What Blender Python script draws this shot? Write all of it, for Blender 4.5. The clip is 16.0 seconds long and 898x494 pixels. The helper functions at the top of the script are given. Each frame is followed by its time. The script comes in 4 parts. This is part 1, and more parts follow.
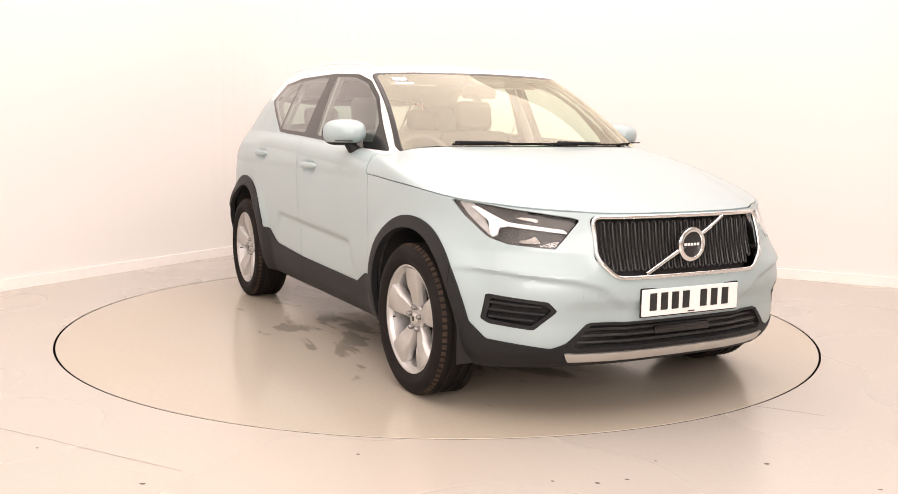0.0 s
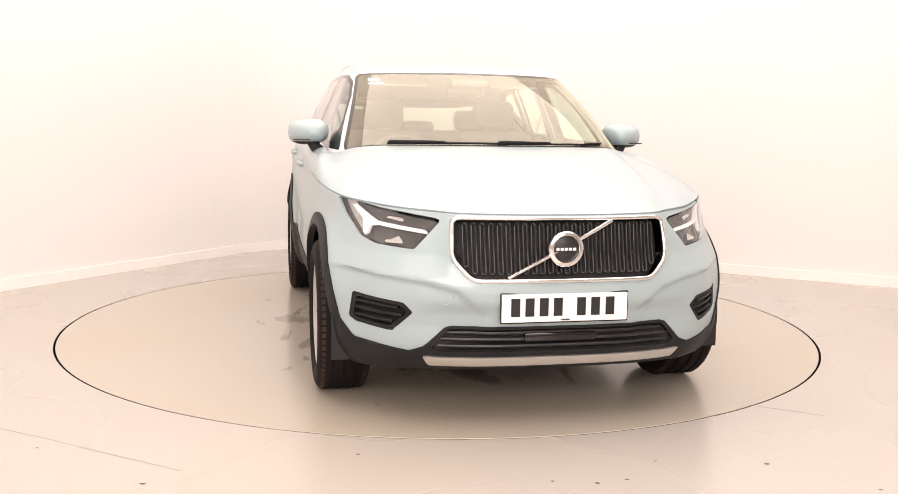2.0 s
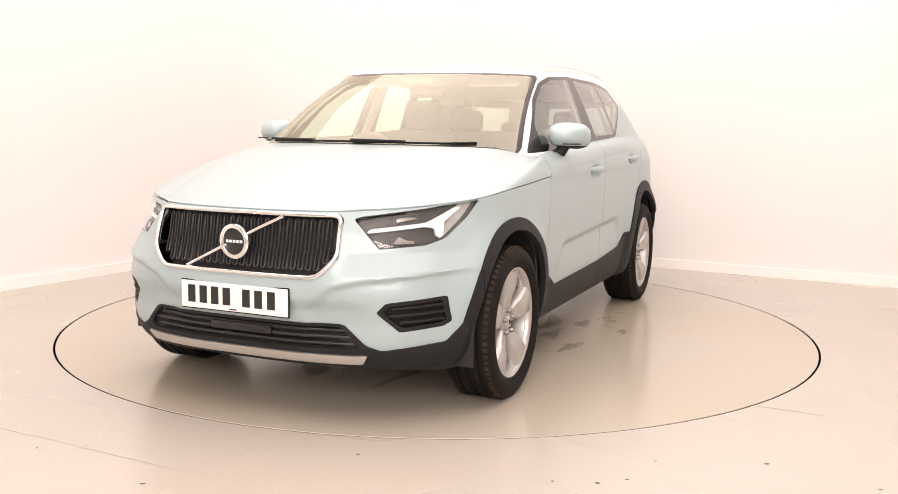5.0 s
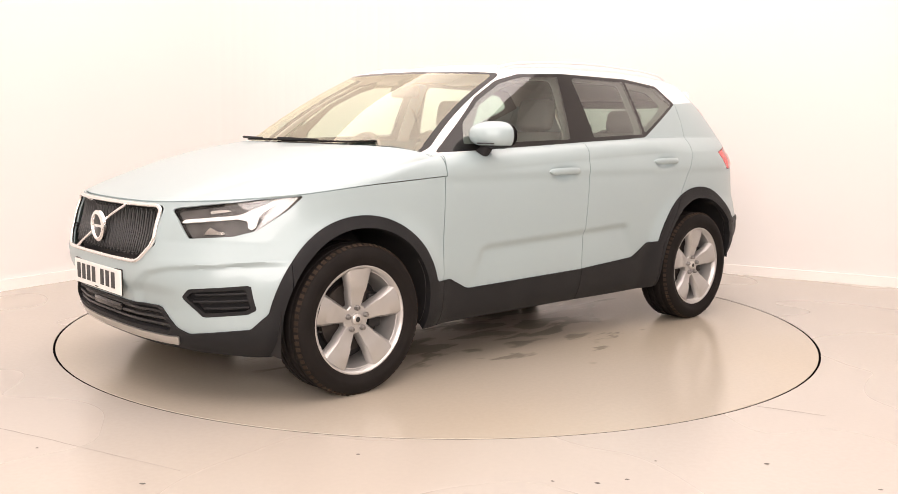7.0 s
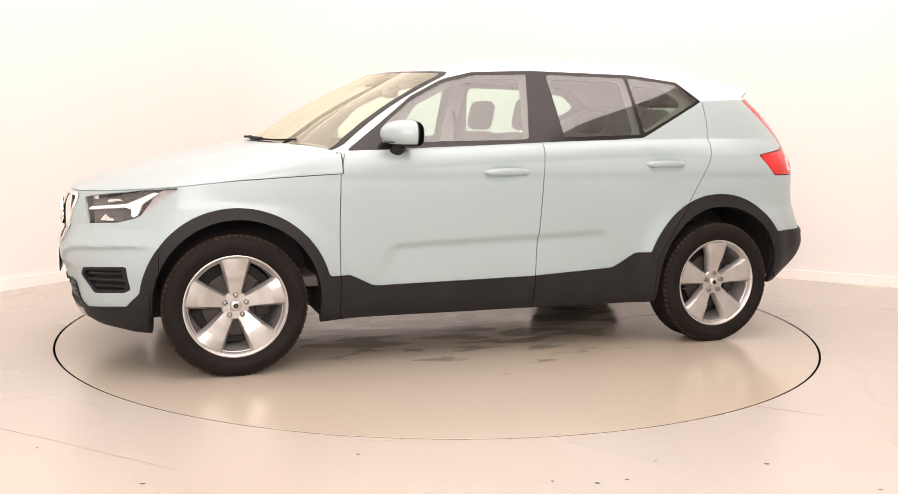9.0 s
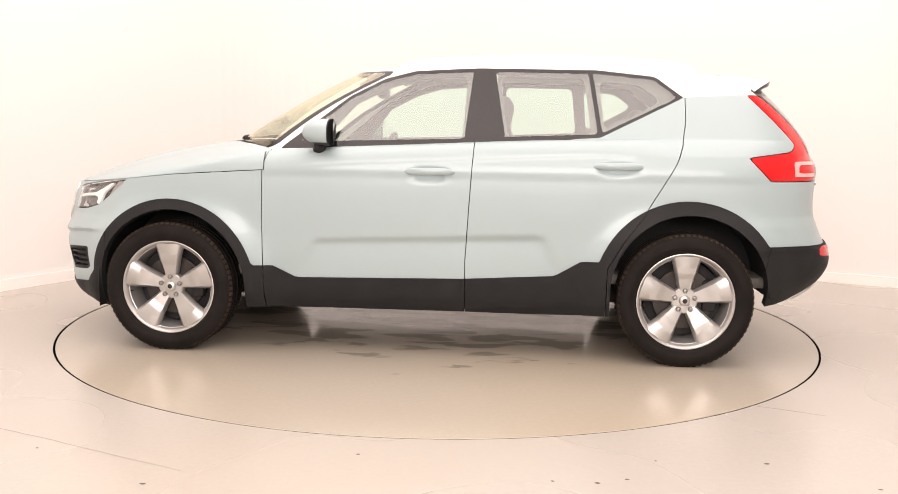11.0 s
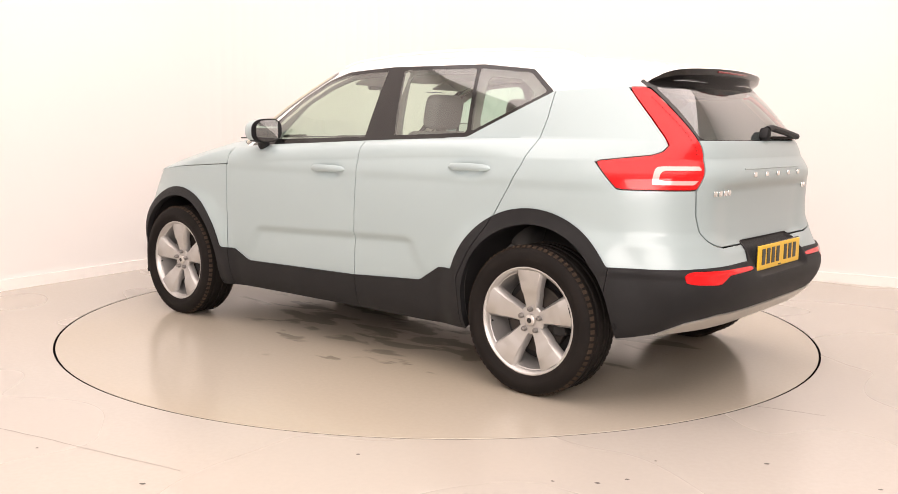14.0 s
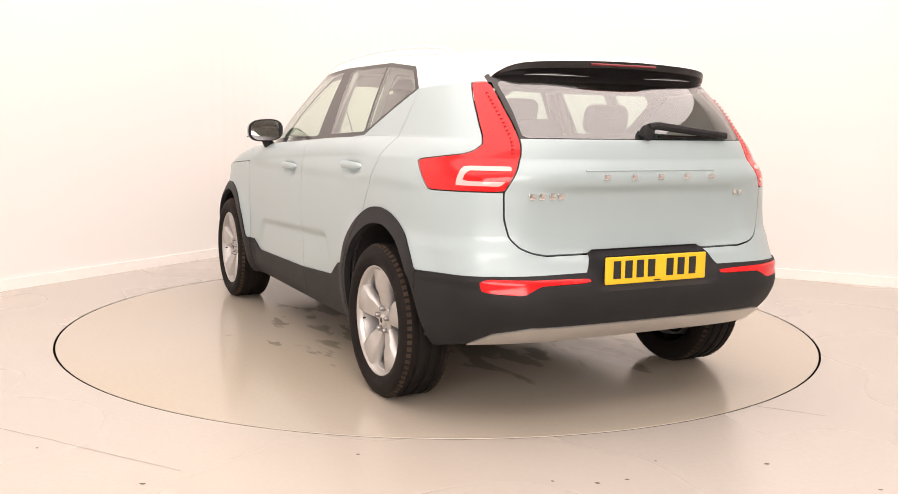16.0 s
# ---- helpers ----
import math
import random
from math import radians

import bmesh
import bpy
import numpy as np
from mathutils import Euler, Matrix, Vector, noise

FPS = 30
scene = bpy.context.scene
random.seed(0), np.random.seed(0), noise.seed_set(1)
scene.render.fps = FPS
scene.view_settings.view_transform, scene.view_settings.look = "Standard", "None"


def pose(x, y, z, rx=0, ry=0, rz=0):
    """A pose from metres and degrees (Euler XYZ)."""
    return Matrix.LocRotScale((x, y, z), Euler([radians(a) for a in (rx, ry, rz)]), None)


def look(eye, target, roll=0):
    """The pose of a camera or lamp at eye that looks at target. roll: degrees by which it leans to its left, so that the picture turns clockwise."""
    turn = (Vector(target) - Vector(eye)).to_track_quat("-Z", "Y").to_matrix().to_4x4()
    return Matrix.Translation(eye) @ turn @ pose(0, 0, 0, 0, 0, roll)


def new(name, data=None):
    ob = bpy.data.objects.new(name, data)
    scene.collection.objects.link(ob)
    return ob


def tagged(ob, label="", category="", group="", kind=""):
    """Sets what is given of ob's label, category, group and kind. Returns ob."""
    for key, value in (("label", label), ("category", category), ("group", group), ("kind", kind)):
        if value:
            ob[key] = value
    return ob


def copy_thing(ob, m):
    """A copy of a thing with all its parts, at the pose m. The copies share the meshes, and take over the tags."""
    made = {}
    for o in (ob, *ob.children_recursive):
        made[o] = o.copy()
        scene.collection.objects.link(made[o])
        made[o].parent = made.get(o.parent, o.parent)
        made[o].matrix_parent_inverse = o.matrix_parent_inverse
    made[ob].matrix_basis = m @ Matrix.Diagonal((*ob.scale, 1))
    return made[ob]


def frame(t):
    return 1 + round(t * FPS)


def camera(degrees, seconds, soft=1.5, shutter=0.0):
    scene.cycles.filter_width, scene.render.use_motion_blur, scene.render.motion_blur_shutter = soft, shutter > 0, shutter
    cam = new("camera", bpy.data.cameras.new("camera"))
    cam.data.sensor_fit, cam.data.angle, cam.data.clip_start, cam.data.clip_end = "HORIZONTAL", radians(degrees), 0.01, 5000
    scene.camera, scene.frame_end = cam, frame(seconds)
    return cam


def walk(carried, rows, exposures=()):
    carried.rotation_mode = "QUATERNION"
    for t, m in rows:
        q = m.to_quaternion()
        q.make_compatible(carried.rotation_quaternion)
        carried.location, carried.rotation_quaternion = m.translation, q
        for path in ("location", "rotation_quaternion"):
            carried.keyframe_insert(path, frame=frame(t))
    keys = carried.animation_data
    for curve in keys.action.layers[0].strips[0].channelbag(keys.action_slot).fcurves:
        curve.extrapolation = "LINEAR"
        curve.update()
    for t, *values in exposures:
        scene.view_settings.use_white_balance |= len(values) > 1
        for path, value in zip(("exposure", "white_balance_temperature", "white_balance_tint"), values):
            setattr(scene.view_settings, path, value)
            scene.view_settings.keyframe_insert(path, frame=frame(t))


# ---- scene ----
# The camera stands still on its tripod; the car turns on a turntable before it.
cam = camera(52.1, 16.0, 0.8)
EYE = (0.0, -5.677, 1.201)
AIM = (0.00977, -4.68535, 1.07232)
walk(cam, [(0.0, look(EYE, AIM, 0.84)), (16.0, look(EYE, AIM, 0.84))])

# ---- light ----
world = bpy.data.worlds.new("world")
scene.world = world
world.use_nodes = True
world.node_tree.nodes["Background"].inputs[0].default_value = (1.0, 0.95, 0.88, 1)
world.node_tree.nodes["Background"].inputs[1].default_value = 0.0
scene.view_settings.exposure = 0.0


def softbox(name, eye, target, sx, sy, watts, color):
    lamp = bpy.data.lights.new(name, "AREA")
    lamp.shape, lamp.size, lamp.size_y, lamp.energy, lamp.color = "RECTANGLE", sx, sy, watts, color
    ob = new(name, lamp)
    ob.matrix_world = look(eye, target)
    return ob


softbox("ceiling_light", (0.3, -0.9, 4.5), (0.3, -0.9, 0), 8.0, 9.0, 520, (1.0, 0.870, 0.842))
# unseen softbox behind the camera, added to brighten the faces turned towards it
softbox("front_fill_light", (0.0, -8.4, 2.9), (0, 0, 0.7), 6.5, 2.4, 420, (1.0, 0.885, 0.850))



# ---- materials ----
def shader(name, color, rough=0.5, metal=0.0, **more):
    m = bpy.data.materials.new(name)
    m.use_nodes = True
    b = m.node_tree.nodes["Principled BSDF"]
    b.inputs["Base Color"].default_value = (*color, 1)
    b.inputs["Roughness"].default_value = rough
    b.inputs["Metallic"].default_value = metal
    for key, value in more.items():
        b.inputs[key.replace("_", " ")].default_value = value
    return m


def vary(m, scale, amount, bump=0.0, fine=None, detail=4.0, rough=0.0):
    """Mottling of the colour at one scale, relief and gloss at another."""
    nt = m.node_tree
    b = nt.nodes["Principled BSDF"]
    co = nt.nodes.new("ShaderNodeTexCoord")
    n1 = nt.nodes.new("ShaderNodeTexNoise")
    n1.inputs["Scale"].default_value, n1.inputs["Detail"].default_value = scale, detail
    nt.links.new(co.outputs["Object"], n1.inputs["Vector"])
    ramp = nt.nodes.new("ShaderNodeMapRange")
    ramp.inputs["From Min"].default_value, ramp.inputs["From Max"].default_value = 0.3, 0.7
    ramp.inputs["To Min"].default_value, ramp.inputs["To Max"].default_value = 1 - amount, 1 + amount
    nt.links.new(n1.outputs["Fac"], ramp.inputs["Value"])
    mix = nt.nodes.new("ShaderNodeVectorMath")
    mix.operation = "SCALE"
    mix.inputs[0].default_value = b.inputs["Base Color"].default_value[:3]
    nt.links.new(ramp.outputs["Result"], mix.inputs["Scale"])
    nt.links.new(mix.outputs["Vector"], b.inputs["Base Color"])
    if bump or rough:
        n2 = nt.nodes.new("ShaderNodeTexNoise")
        n2.inputs["Scale"].default_value, n2.inputs["Detail"].default_value = fine or scale * 20, 3.0
        nt.links.new(co.outputs["Object"], n2.inputs["Vector"])
        if bump:
            bp = nt.nodes.new("ShaderNodeBump")
            bp.inputs["Strength"].default_value, bp.inputs["Distance"].default_value = bump, 0.002
            nt.links.new(n2.outputs["Fac"], bp.inputs["Height"])
            nt.links.new(bp.outputs["Normal"], b.inputs["Normal"])
        if rough:
            r = nt.nodes.new("ShaderNodeMapRange")
            base = b.inputs["Roughness"].default_value
            r.inputs["To Min"].default_value, r.inputs["To Max"].default_value = base - rough, base + rough
            nt.links.new(n1.outputs["Fac"], r.inputs["Value"])
            nt.links.new(r.outputs["Result"], b.inputs["Roughness"])
    return m


PAINT = vary(shader("pale_blue_paint", (0.352, 0.430, 0.441), 0.40, 0.08, Coat_Weight=0.35, Coat_Roughness=0.06), 2.0, 0.015)
WHITE = vary(shader("white_paint", (0.83, 0.83, 0.82), 0.3, 0.0, Coat_Weight=1.0, Coat_Roughness=0.04), 2.0, 0.01)
CLAD = vary(shader("black_textured_plastic", (0.017, 0.017, 0.018), 0.55, Specular_IOR_Level=0.2), 6.0, 0.12, 0.25, 900.0)
GLOSSB = shader("gloss_black_trim", (0.012, 0.011, 0.011), 0.12)
STEEL = shader("grey_steel_nuts", (0.30, 0.29, 0.28), 0.35, 0.8)
BARS = shader("satin_black_bars", (0.018, 0.018, 0.018), 0.38)
JOINT = shader("black_joint", (0.006, 0.005, 0.005), 0.95, Specular_IOR_Level=0.0)
DARK = shader("dark_void", (0.012, 0.011, 0.011), 0.7)
RUBBER = vary(shader("tyre_rubber", (0.012, 0.010, 0.009), 0.7, Specular_IOR_Level=0.12), 9.0, 0.2, 0.2, 300.0)
DUSTY = vary(shader("dusty_rubber", (0.040, 0.029, 0.021), 0.85, Specular_IOR_Level=0.1), 14.0, 0.3)
RAIL = vary(shader("pale_satin_rail", (0.74, 0.735, 0.73), 0.4, 0.15), 10.0, 0.03)
ALLOY = vary(shader("silver_alloy", (0.50, 0.49, 0.475), 0.36, 0.7), 8.0, 0.04)
SILVER = vary(shader("satin_silver", (0.62, 0.60, 0.57), 0.35, 0.8), 10.0, 0.03)
CHROME = shader("chrome", (0.86, 0.85, 0.84), 0.10, 1.0)
RED = shader("red_lens", (0.60, 0.010, 0.012), 0.14, 0.0, Coat_Weight=0.25, Coat_Roughness=0.03, Specular_IOR_Level=0.3)
PINK = shader("pale_pink_lens", (0.85, 0.42, 0.40), 0.15, 0.0, Coat_Weight=1.0)
LAMPWHITE = shader("white_light_guide", (0.88, 0.88, 0.86), 0.25)
LAMPBOX = vary(shader("pale_lamp_corner", (0.50, 0.49, 0.48), 0.3), 30.0, 0.15)
LAMPDARK = vary(shader("smoked_lamp_bowl", (0.085, 0.082, 0.080), 0.25), 30.0, 0.3)
PLATE_W = vary(shader("white_plate", (0.82, 0.81, 0.78), 0.35), 8.0, 0.02)
PLATE_Y = vary(shader("yellow_plate", (0.80, 0.50, 0.02), 0.35), 8.0, 0.02)
INK = shader("black_lettering", (0.015, 0.015, 0.015), 0.4)
MIRRORM = shader("mirror_glass", (0.9, 0.9, 0.9), 0.02, 1.0)
RUST = vary(shader("brake_disc_iron", (0.05, 0.042, 0.037), 0.5, 0.4), 20.0, 0.15)
SEAT = vary(shader("charcoal_seat_cloth", (0.11, 0.105, 0.10), 0.85), 12.0, 0.15, 0.3, 600.0)
PILLAR = vary(shader("grey_beige_pillar_trim", (0.12, 0.11, 0.10), 0.8), 10.0, 0.05)
TRIM = vary(shader("dark_interior_plastic", (0.16, 0.15, 0.135), 0.6), 10.0, 0.1)
LINER = vary(shader("pale_headlining", (0.68, 0.65, 0.60), 0.9), 10.0, 0.04)
WALLM = vary(shader("white_wall_paint", (0.77, 0.748, 0.722), 0.75), 0.6, 0.012, 0.05, 60.0)
BOARD = vary(shader("white_gloss_board", (0.86, 0.83, 0.79), 0.4), 1.0, 0.01)


def glass(name, tint, face=0.08, rough=0.0, sheen=(1, 1, 1)):
    """Thin car glass: clear straight through, with a gloss that grows at grazing angles."""
    m = bpy.data.materials.new(name)
    m.use_nodes = True
    nt = m.node_tree
    nt.nodes.remove(nt.nodes["Principled BSDF"])
    out = nt.nodes["Material Output"]
    tr, gl, mix, lw, pw, ma = (nt.nodes.new("ShaderNode" + k) for k in ("BsdfTransparent", "BsdfGlossy", "MixShader", "LayerWeight", "Math", "Math"))
    tr.inputs["Color"].default_value = (*tint, 1)
    gl.inputs["Roughness"].default_value = rough
    gl.inputs["Color"].default_value = (*sheen, 1)
    lw.inputs["Blend"].default_value = 0.5
    pw.operation, ma.operation = "POWER", "MULTIPLY_ADD"
    pw.inputs[1].default_value = 4.0
    ma.inputs[1].default_value, ma.inputs[2].default_value = 1 - face, face
    nt.links.new(lw.outputs["Facing"], pw.inputs[0])
    nt.links.new(pw.outputs[0], ma.inputs[0])
    nt.links.new(ma.outputs[0], mix.inputs[0])
    nt.links.new(tr.outputs[0], mix.inputs[1])
    nt.links.new(gl.outputs[0], mix.inputs[2])
    nt.links.new(mix.outputs[0], out.inputs["Surface"])
    return m


GLASS = glass("side_glass", (0.70, 0.86, 0.78), 0.15)
REARGLASS = glass("rear_glass", (0.50, 0.58, 0.53), 0.18)
SCREEN = glass("windscreen_glass", (0.88, 0.93, 0.84), 0.17, 0.03, (1.0, 0.96, 0.80))
LENS = glass("clear_lens", (0.95, 0.95, 0.95), 0.05)


def floor_material(name, seed, tone, tan, rough, damp=False):
    """Smooth grey-beige screed with broad stains, fine grain and an uneven gloss."""
    m = shader(name, (0.5, 0.45, 0.39), 0.3)
    nt = m.node_tree
    b = nt.nodes["Principled BSDF"]
    co = nt.nodes.new("ShaderNodeTexCoord")
    mp = nt.nodes.new("ShaderNodeMapping")
    mp.inputs["Location"].default_value = (seed, seed * 0.7, 0)
    nt.links.new(co.outputs["Object"], mp.inputs["Vector"])

    def tex(scale, detail, lo, hi, a, c):
        n = nt.nodes.new("ShaderNodeTexNoise")
        n.inputs["Scale"].default_value, n.inputs["Detail"].default_value = scale, detail
        nt.links.new(mp.outputs[0], n.inputs["Vector"])
        r = nt.nodes.new("ShaderNodeMapRange")
        r.interpolation_type = "SMOOTHSTEP"
        for k, v in zip(("From Min", "From Max", "To Min", "To Max"), (lo, hi, a, c)):
            r.inputs[k].default_value = v
        nt.links.new(n.outputs["Fac"], r.inputs["Value"])
        return r.outputs["Result"]

    big, grain = tex(0.8, 1.0, 0.25, 0.75, 0.99, 1.01), tex(45.0, 4.0, 0.3, 0.7, 0.985, 1.015)
    mul = nt.nodes.new("ShaderNodeMath")
    mul.operation = "MULTIPLY"
    nt.links.new(big, mul.inputs[0])
    nt.links.new(grain, mul.inputs[1])
    col = nt.nodes.new("ShaderNodeVectorMath")
    col.operation = "SCALE"
    blend = nt.nodes.new("ShaderNodeMix")
    blend.data_type = "VECTOR"
    blend.inputs[4].default_value, blend.inputs[5].default_value = tone, tan
    nt.links.new(tex(0.55, 0.6, 0.38, 0.72, 0.0, 1.0), blend.inputs[0])
    nt.links.new(blend.outputs[1], col.inputs[0])
    nt.links.new(mul.outputs[0], col.inputs["Scale"])
    nt.links.new(col.outputs[0], b.inputs["Base Color"])
    gloss = tex(1.1, 0.5, 0.25, 0.75, rough - 0.012, rough + 0.015)
    if not damp:
        nt.links.new(gloss, b.inputs["Roughness"])
        return m
    # damp smears left under the car: long, ragged, glossier and darker
    sep = nt.nodes.new("ShaderNodeSeparateXYZ")
    nt.links.new(co.outputs["Object"], sep.inputs[0])
    st = nt.nodes.new("ShaderNodeMapping")
    st.inputs["Scale"].default_value = (1.3, 3.4, 1.0)
    nt.links.new(co.outputs["Object"], st.inputs["Vector"])
    n = nt.nodes.new("ShaderNodeTexNoise")
    n.inputs["Scale"].default_value, n.inputs["Detail"].default_value, n.inputs["Distortion"].default_value = 1.8, 3.0, 0.5
    nt.links.new(st.outputs[0], n.inputs["Vector"])

    def calc(op, p, q, r=None):
        k = nt.nodes.new("ShaderNodeMath")
        k.operation = op
        for s, v in zip(k.inputs, (p, q, r)):
            if isinstance(v, (int, float)):
                s.default_value = v
            elif v is not None:
                nt.links.new(v, s)
        return k.outputs[0]
    far = calc("POWER", calc("ADD", calc("POWER", calc("MULTIPLY", sep.outputs["X"], 0.75), 2.0), calc("POWER", calc("MULTIPLY", sep.outputs["Y"], 1.05), 2.0)), 1.5)
    wet = nt.nodes.new("ShaderNodeMapRange")
    wet.interpolation_type = "SMOOTHSTEP"
    for k, v in zip(("From Min", "From Max", "To Min", "To Max"), (0.455, 0.53, 0.0, 1.0)):
        wet.inputs[k].default_value = v
    nt.links.new(calc("SUBTRACT", n.outputs["Fac"], calc("MULTIPLY", far, 0.09)), wet.inputs["Value"])
    w = wet.outputs["Result"]
    nt.links.new(calc("MULTIPLY_ADD", w, -0.085, gloss), b.inputs["Roughness"])
    nt.links.new(calc("MULTIPLY", mul.outputs[0], calc("MULTIPLY_ADD", w, -0.35, 1.0)), col.inputs["Scale"])
    return m


FLOORM = floor_material("screed_floor", 3.1, (0.440, 0.408, 0.367), (0.448, 0.406, 0.352), 0.27)
DISCM = floor_material("turntable_screed", 7.3, (0.435, 0.392, 0.328), (0.43, 0.376, 0.295), 0.185, True)


# ---- helpers of this scene ----
def part(name, bm, material, parent=None, label="", smooth=True):
    """Links a bmesh (or (verts, faces)) as one mesh object, under a thing if given."""
    me = bpy.data.meshes.new(name)
    if isinstance(bm, tuple):
        me.from_pydata([tuple(v) for v in bm[0]], [], [tuple(f) for f in bm[1]])
    else:
        bm.to_mesh(me)
        bm.free()
    me.materials.append(material)
    if smooth:
        me.shade_smooth()
        me.set_sharp_from_angle(angle=radians(42))
    ob = new(name, me)
    if parent:
        ob.parent = parent
    if label:
        tagged(ob, label)
    return ob


def box(bm, size, at, bevel=0.0, turn=None, segs=2):
    r = bmesh.ops.create_cube(bm, size=1)
    vs = r["verts"]
    for v in vs:
        v.co = Vector((v.co.x * size[0], v.co.y * size[1], v.co.z * size[2]))
    if bevel:
        es = list({e for v in vs for e in v.link_edges})
        r2 = bmesh.ops.bevel(bm, geom=es, offset=bevel, segments=segs, affect="EDGES", profile=0.5)
        vs = list(set(r2["verts"]) | {v for v in vs if v.is_valid})
    m = Matrix.Translation(at) @ (turn or Matrix())
    for v in vs:
        v.co = m @ v.co
    return vs


def lathe(profile, n=48, axis="y"):
    """Turns (radius, along) pairs round the y axis."""
    vs, fs = [], []
    k = len(profile)
    for i in range(n):
        a = 2 * math.pi * i / n
        for r, h in profile:
            vs.append((r * math.cos(a), h, r * math.sin(a)))
    for i in range(n):
        for j in range(k - 1):
            p, q = i * k + j, ((i + 1) % n) * k + j
            fs.append((p, p + 1, q + 1, q))
    return vs, fs


def tube(path, radius, n=8, closed=False, flat=1.0):
    """A round bar along a line of points."""
    path = [Vector(p) for p in path]
    vs, fs, m = [], [], len(path)
    for i, p in enumerate(path):
        a = path[(i - 1) % m] if closed or i else p
        b = path[(i + 1) % m] if closed or i < m - 1 else p
        t = (b - a).normalized()
        side = t.cross(Vector((0, 0, 1)))
        side = side.normalized() if side.length > 1e-4 else Vector((0, 1, 0))
        up = side.cross(t).normalized()
        for j in range(n):
            c = 2 * math.pi * j / n
            vs.append(p + side * (math.cos(c) * radius) + up * (math.sin(c) * radius * flat))
    for i in range(m if closed else m - 1):
        for j in range(n):
            a, b = i * n + j, i * n + (j + 1) % n
            c, d = ((i + 1) % m) * n + (j + 1) % n, ((i + 1) % m) * n + j
            fs.append((a, b, c, d))
    if not closed:
        fs += [tuple(range(n)), tuple(range((m - 1) * n, m * n))[::-1]]
    return vs, fs


def merge(*meshes):
    vs, fs = [], []
    for v, f in meshes:
        k = len(vs)
        vs += [tuple(q) for q in v]
        fs += [tuple(i + k for i in g) for g in f]
    return vs, fs


def empty(name, label, category, group=""):
    return tagged(new(name), label, category, group)


# ---- the room ----
RING, BOARD_H = 2.229, 0.08
WALL_A, WALL_C, WALL_B = (-3.13, 0.80), (-1.205, 4.08), (3.62, 1.45)
def room():
    # floor with a round hole for the turntable
    vs, fs, n = [], [], 144
    for r in (RING + 0.006, 3.2, 5.0, 16.0):
        for i in range(n):
            a = 2 * math.pi * i / n
            vs.append((r * math.cos(a), r * math.sin(a), 0))
    for k in range(3):
        for i in range(n):
            j = (i + 1) % n
            fs.append((k * n + i, (k + 1) * n + i, (k + 1) * n + j, k * n + j))
    for i in range(n):
        a = 2 * math.pi * i / n
        vs.append((RING * math.cos(a), RING * math.sin(a), -0.12))
    for i in range(n):
        j = (i + 1) % n
        fs.append((i, j, 4 * n + j, 4 * n + i))
    k = len(vs)
    vs += [(RING * math.cos(2 * math.pi * i / n), RING * math.sin(2 * math.pi * i / n), -0.12) for i in range(n)]
    floor = part("floor", (vs, fs), FLOORM, smooth=False)
    tagged(floor, "smooth grey-beige screed floor with faint stains", "floor", kind="structure")
    pit = part("pit_floor", (vs[k:], [tuple(range(n))]), DARK, smooth=False)
    tagged(pit, "dark recess under the turntable", "pit", kind="structure")

    # wall line in plan: two straight runs joined by a wide curve, closed behind the camera
    a, c, b = Vector(WALL_A), Vector(WALL_C), Vector(WALL_B)
    u, w = (a - c).normalized(), (b - c).normalized()
    pts = [c + u * 9.0]
    for i in range(25):
        t = i / 24
        pts.append((c + u * 1.7) * (1 - t) ** 2 + c * 2 * t * (1 - t) + (c + w * 1.7) * t * t)
    pts += [c + w * 11.0]
    pts += [Vector((pts[-1].x, -10.0)), Vector((pts[0].x, -10.0))]
    area = sum(p.x * q.y - q.x * p.y for p, q in zip(pts, pts[1:] + pts[:1]))
    sign = 1 if area > 0 else -1

    def ring_off(d):
        out, m = [], len(pts)
        for i, p in enumerate(pts):
            e1, e2 = (p - pts[i - 1]).normalized(), (pts[(i + 1) % m] - p).normalized()
            t = (e1 + e2).normalized()
            nrm = Vector((t.y, -t.x)) * sign
            out.append(p + nrm * (d / max(0.4, nrm.dot(Vector((e1.y, -e1.x)) * sign))))
        return out

    def wall_mesh(d0, d1, z0, z1):
        o0, o1 = ring_off(d0), ring_off(d1)
        m, v, f = len(pts), [], []
        for p, z in ((o0, z0), (o0, z1), (o1, z1), (o1, z0)):
            v += [(q.x, q.y, z) for q in p]
        for k2 in range(4):
            for i in range(m):
                j = (i + 1) % m
                f.append((k2 * m + i, k2 * m + j, ((k2 + 1) % 4) * m + j, ((k2 + 1) % 4) * m + i))
        return v, f

    wall = part("wall", wall_mesh(0, 0.15, -0.05, 4.6), WALLM)
    wall.data.shade_flat()
    tagged(wall, "plain warm white painted studio wall", "wall", kind="structure")
    base = part("baseboard", wall_mesh(-0.018, -0.001, 0.0, BOARD_H), BOARD, smooth=False)
    tagged(base, "white painted baseboard along the wall", "baseboard", kind="structure")
    bm = bmesh.new()
    box(bm, (34, 34, 0.1), (0, 0, 4.66))
    tagged(part("ceiling", bm, WALLM, smooth=False), "plain white studio ceiling", "ceiling", kind="structure")
    # turntable
    disc = part("turntable", lathe([(0.0, 0.0), (1.2, 0.0), (RING - 0.008, 0.0), (RING - 0.006, -0.002), (RING - 0.006, -0.1), (0.0, -0.1)], 180), DISCM, smooth=False)
    disc.data.transform(Matrix.Rotation(math.pi / 2, 4, "X") )
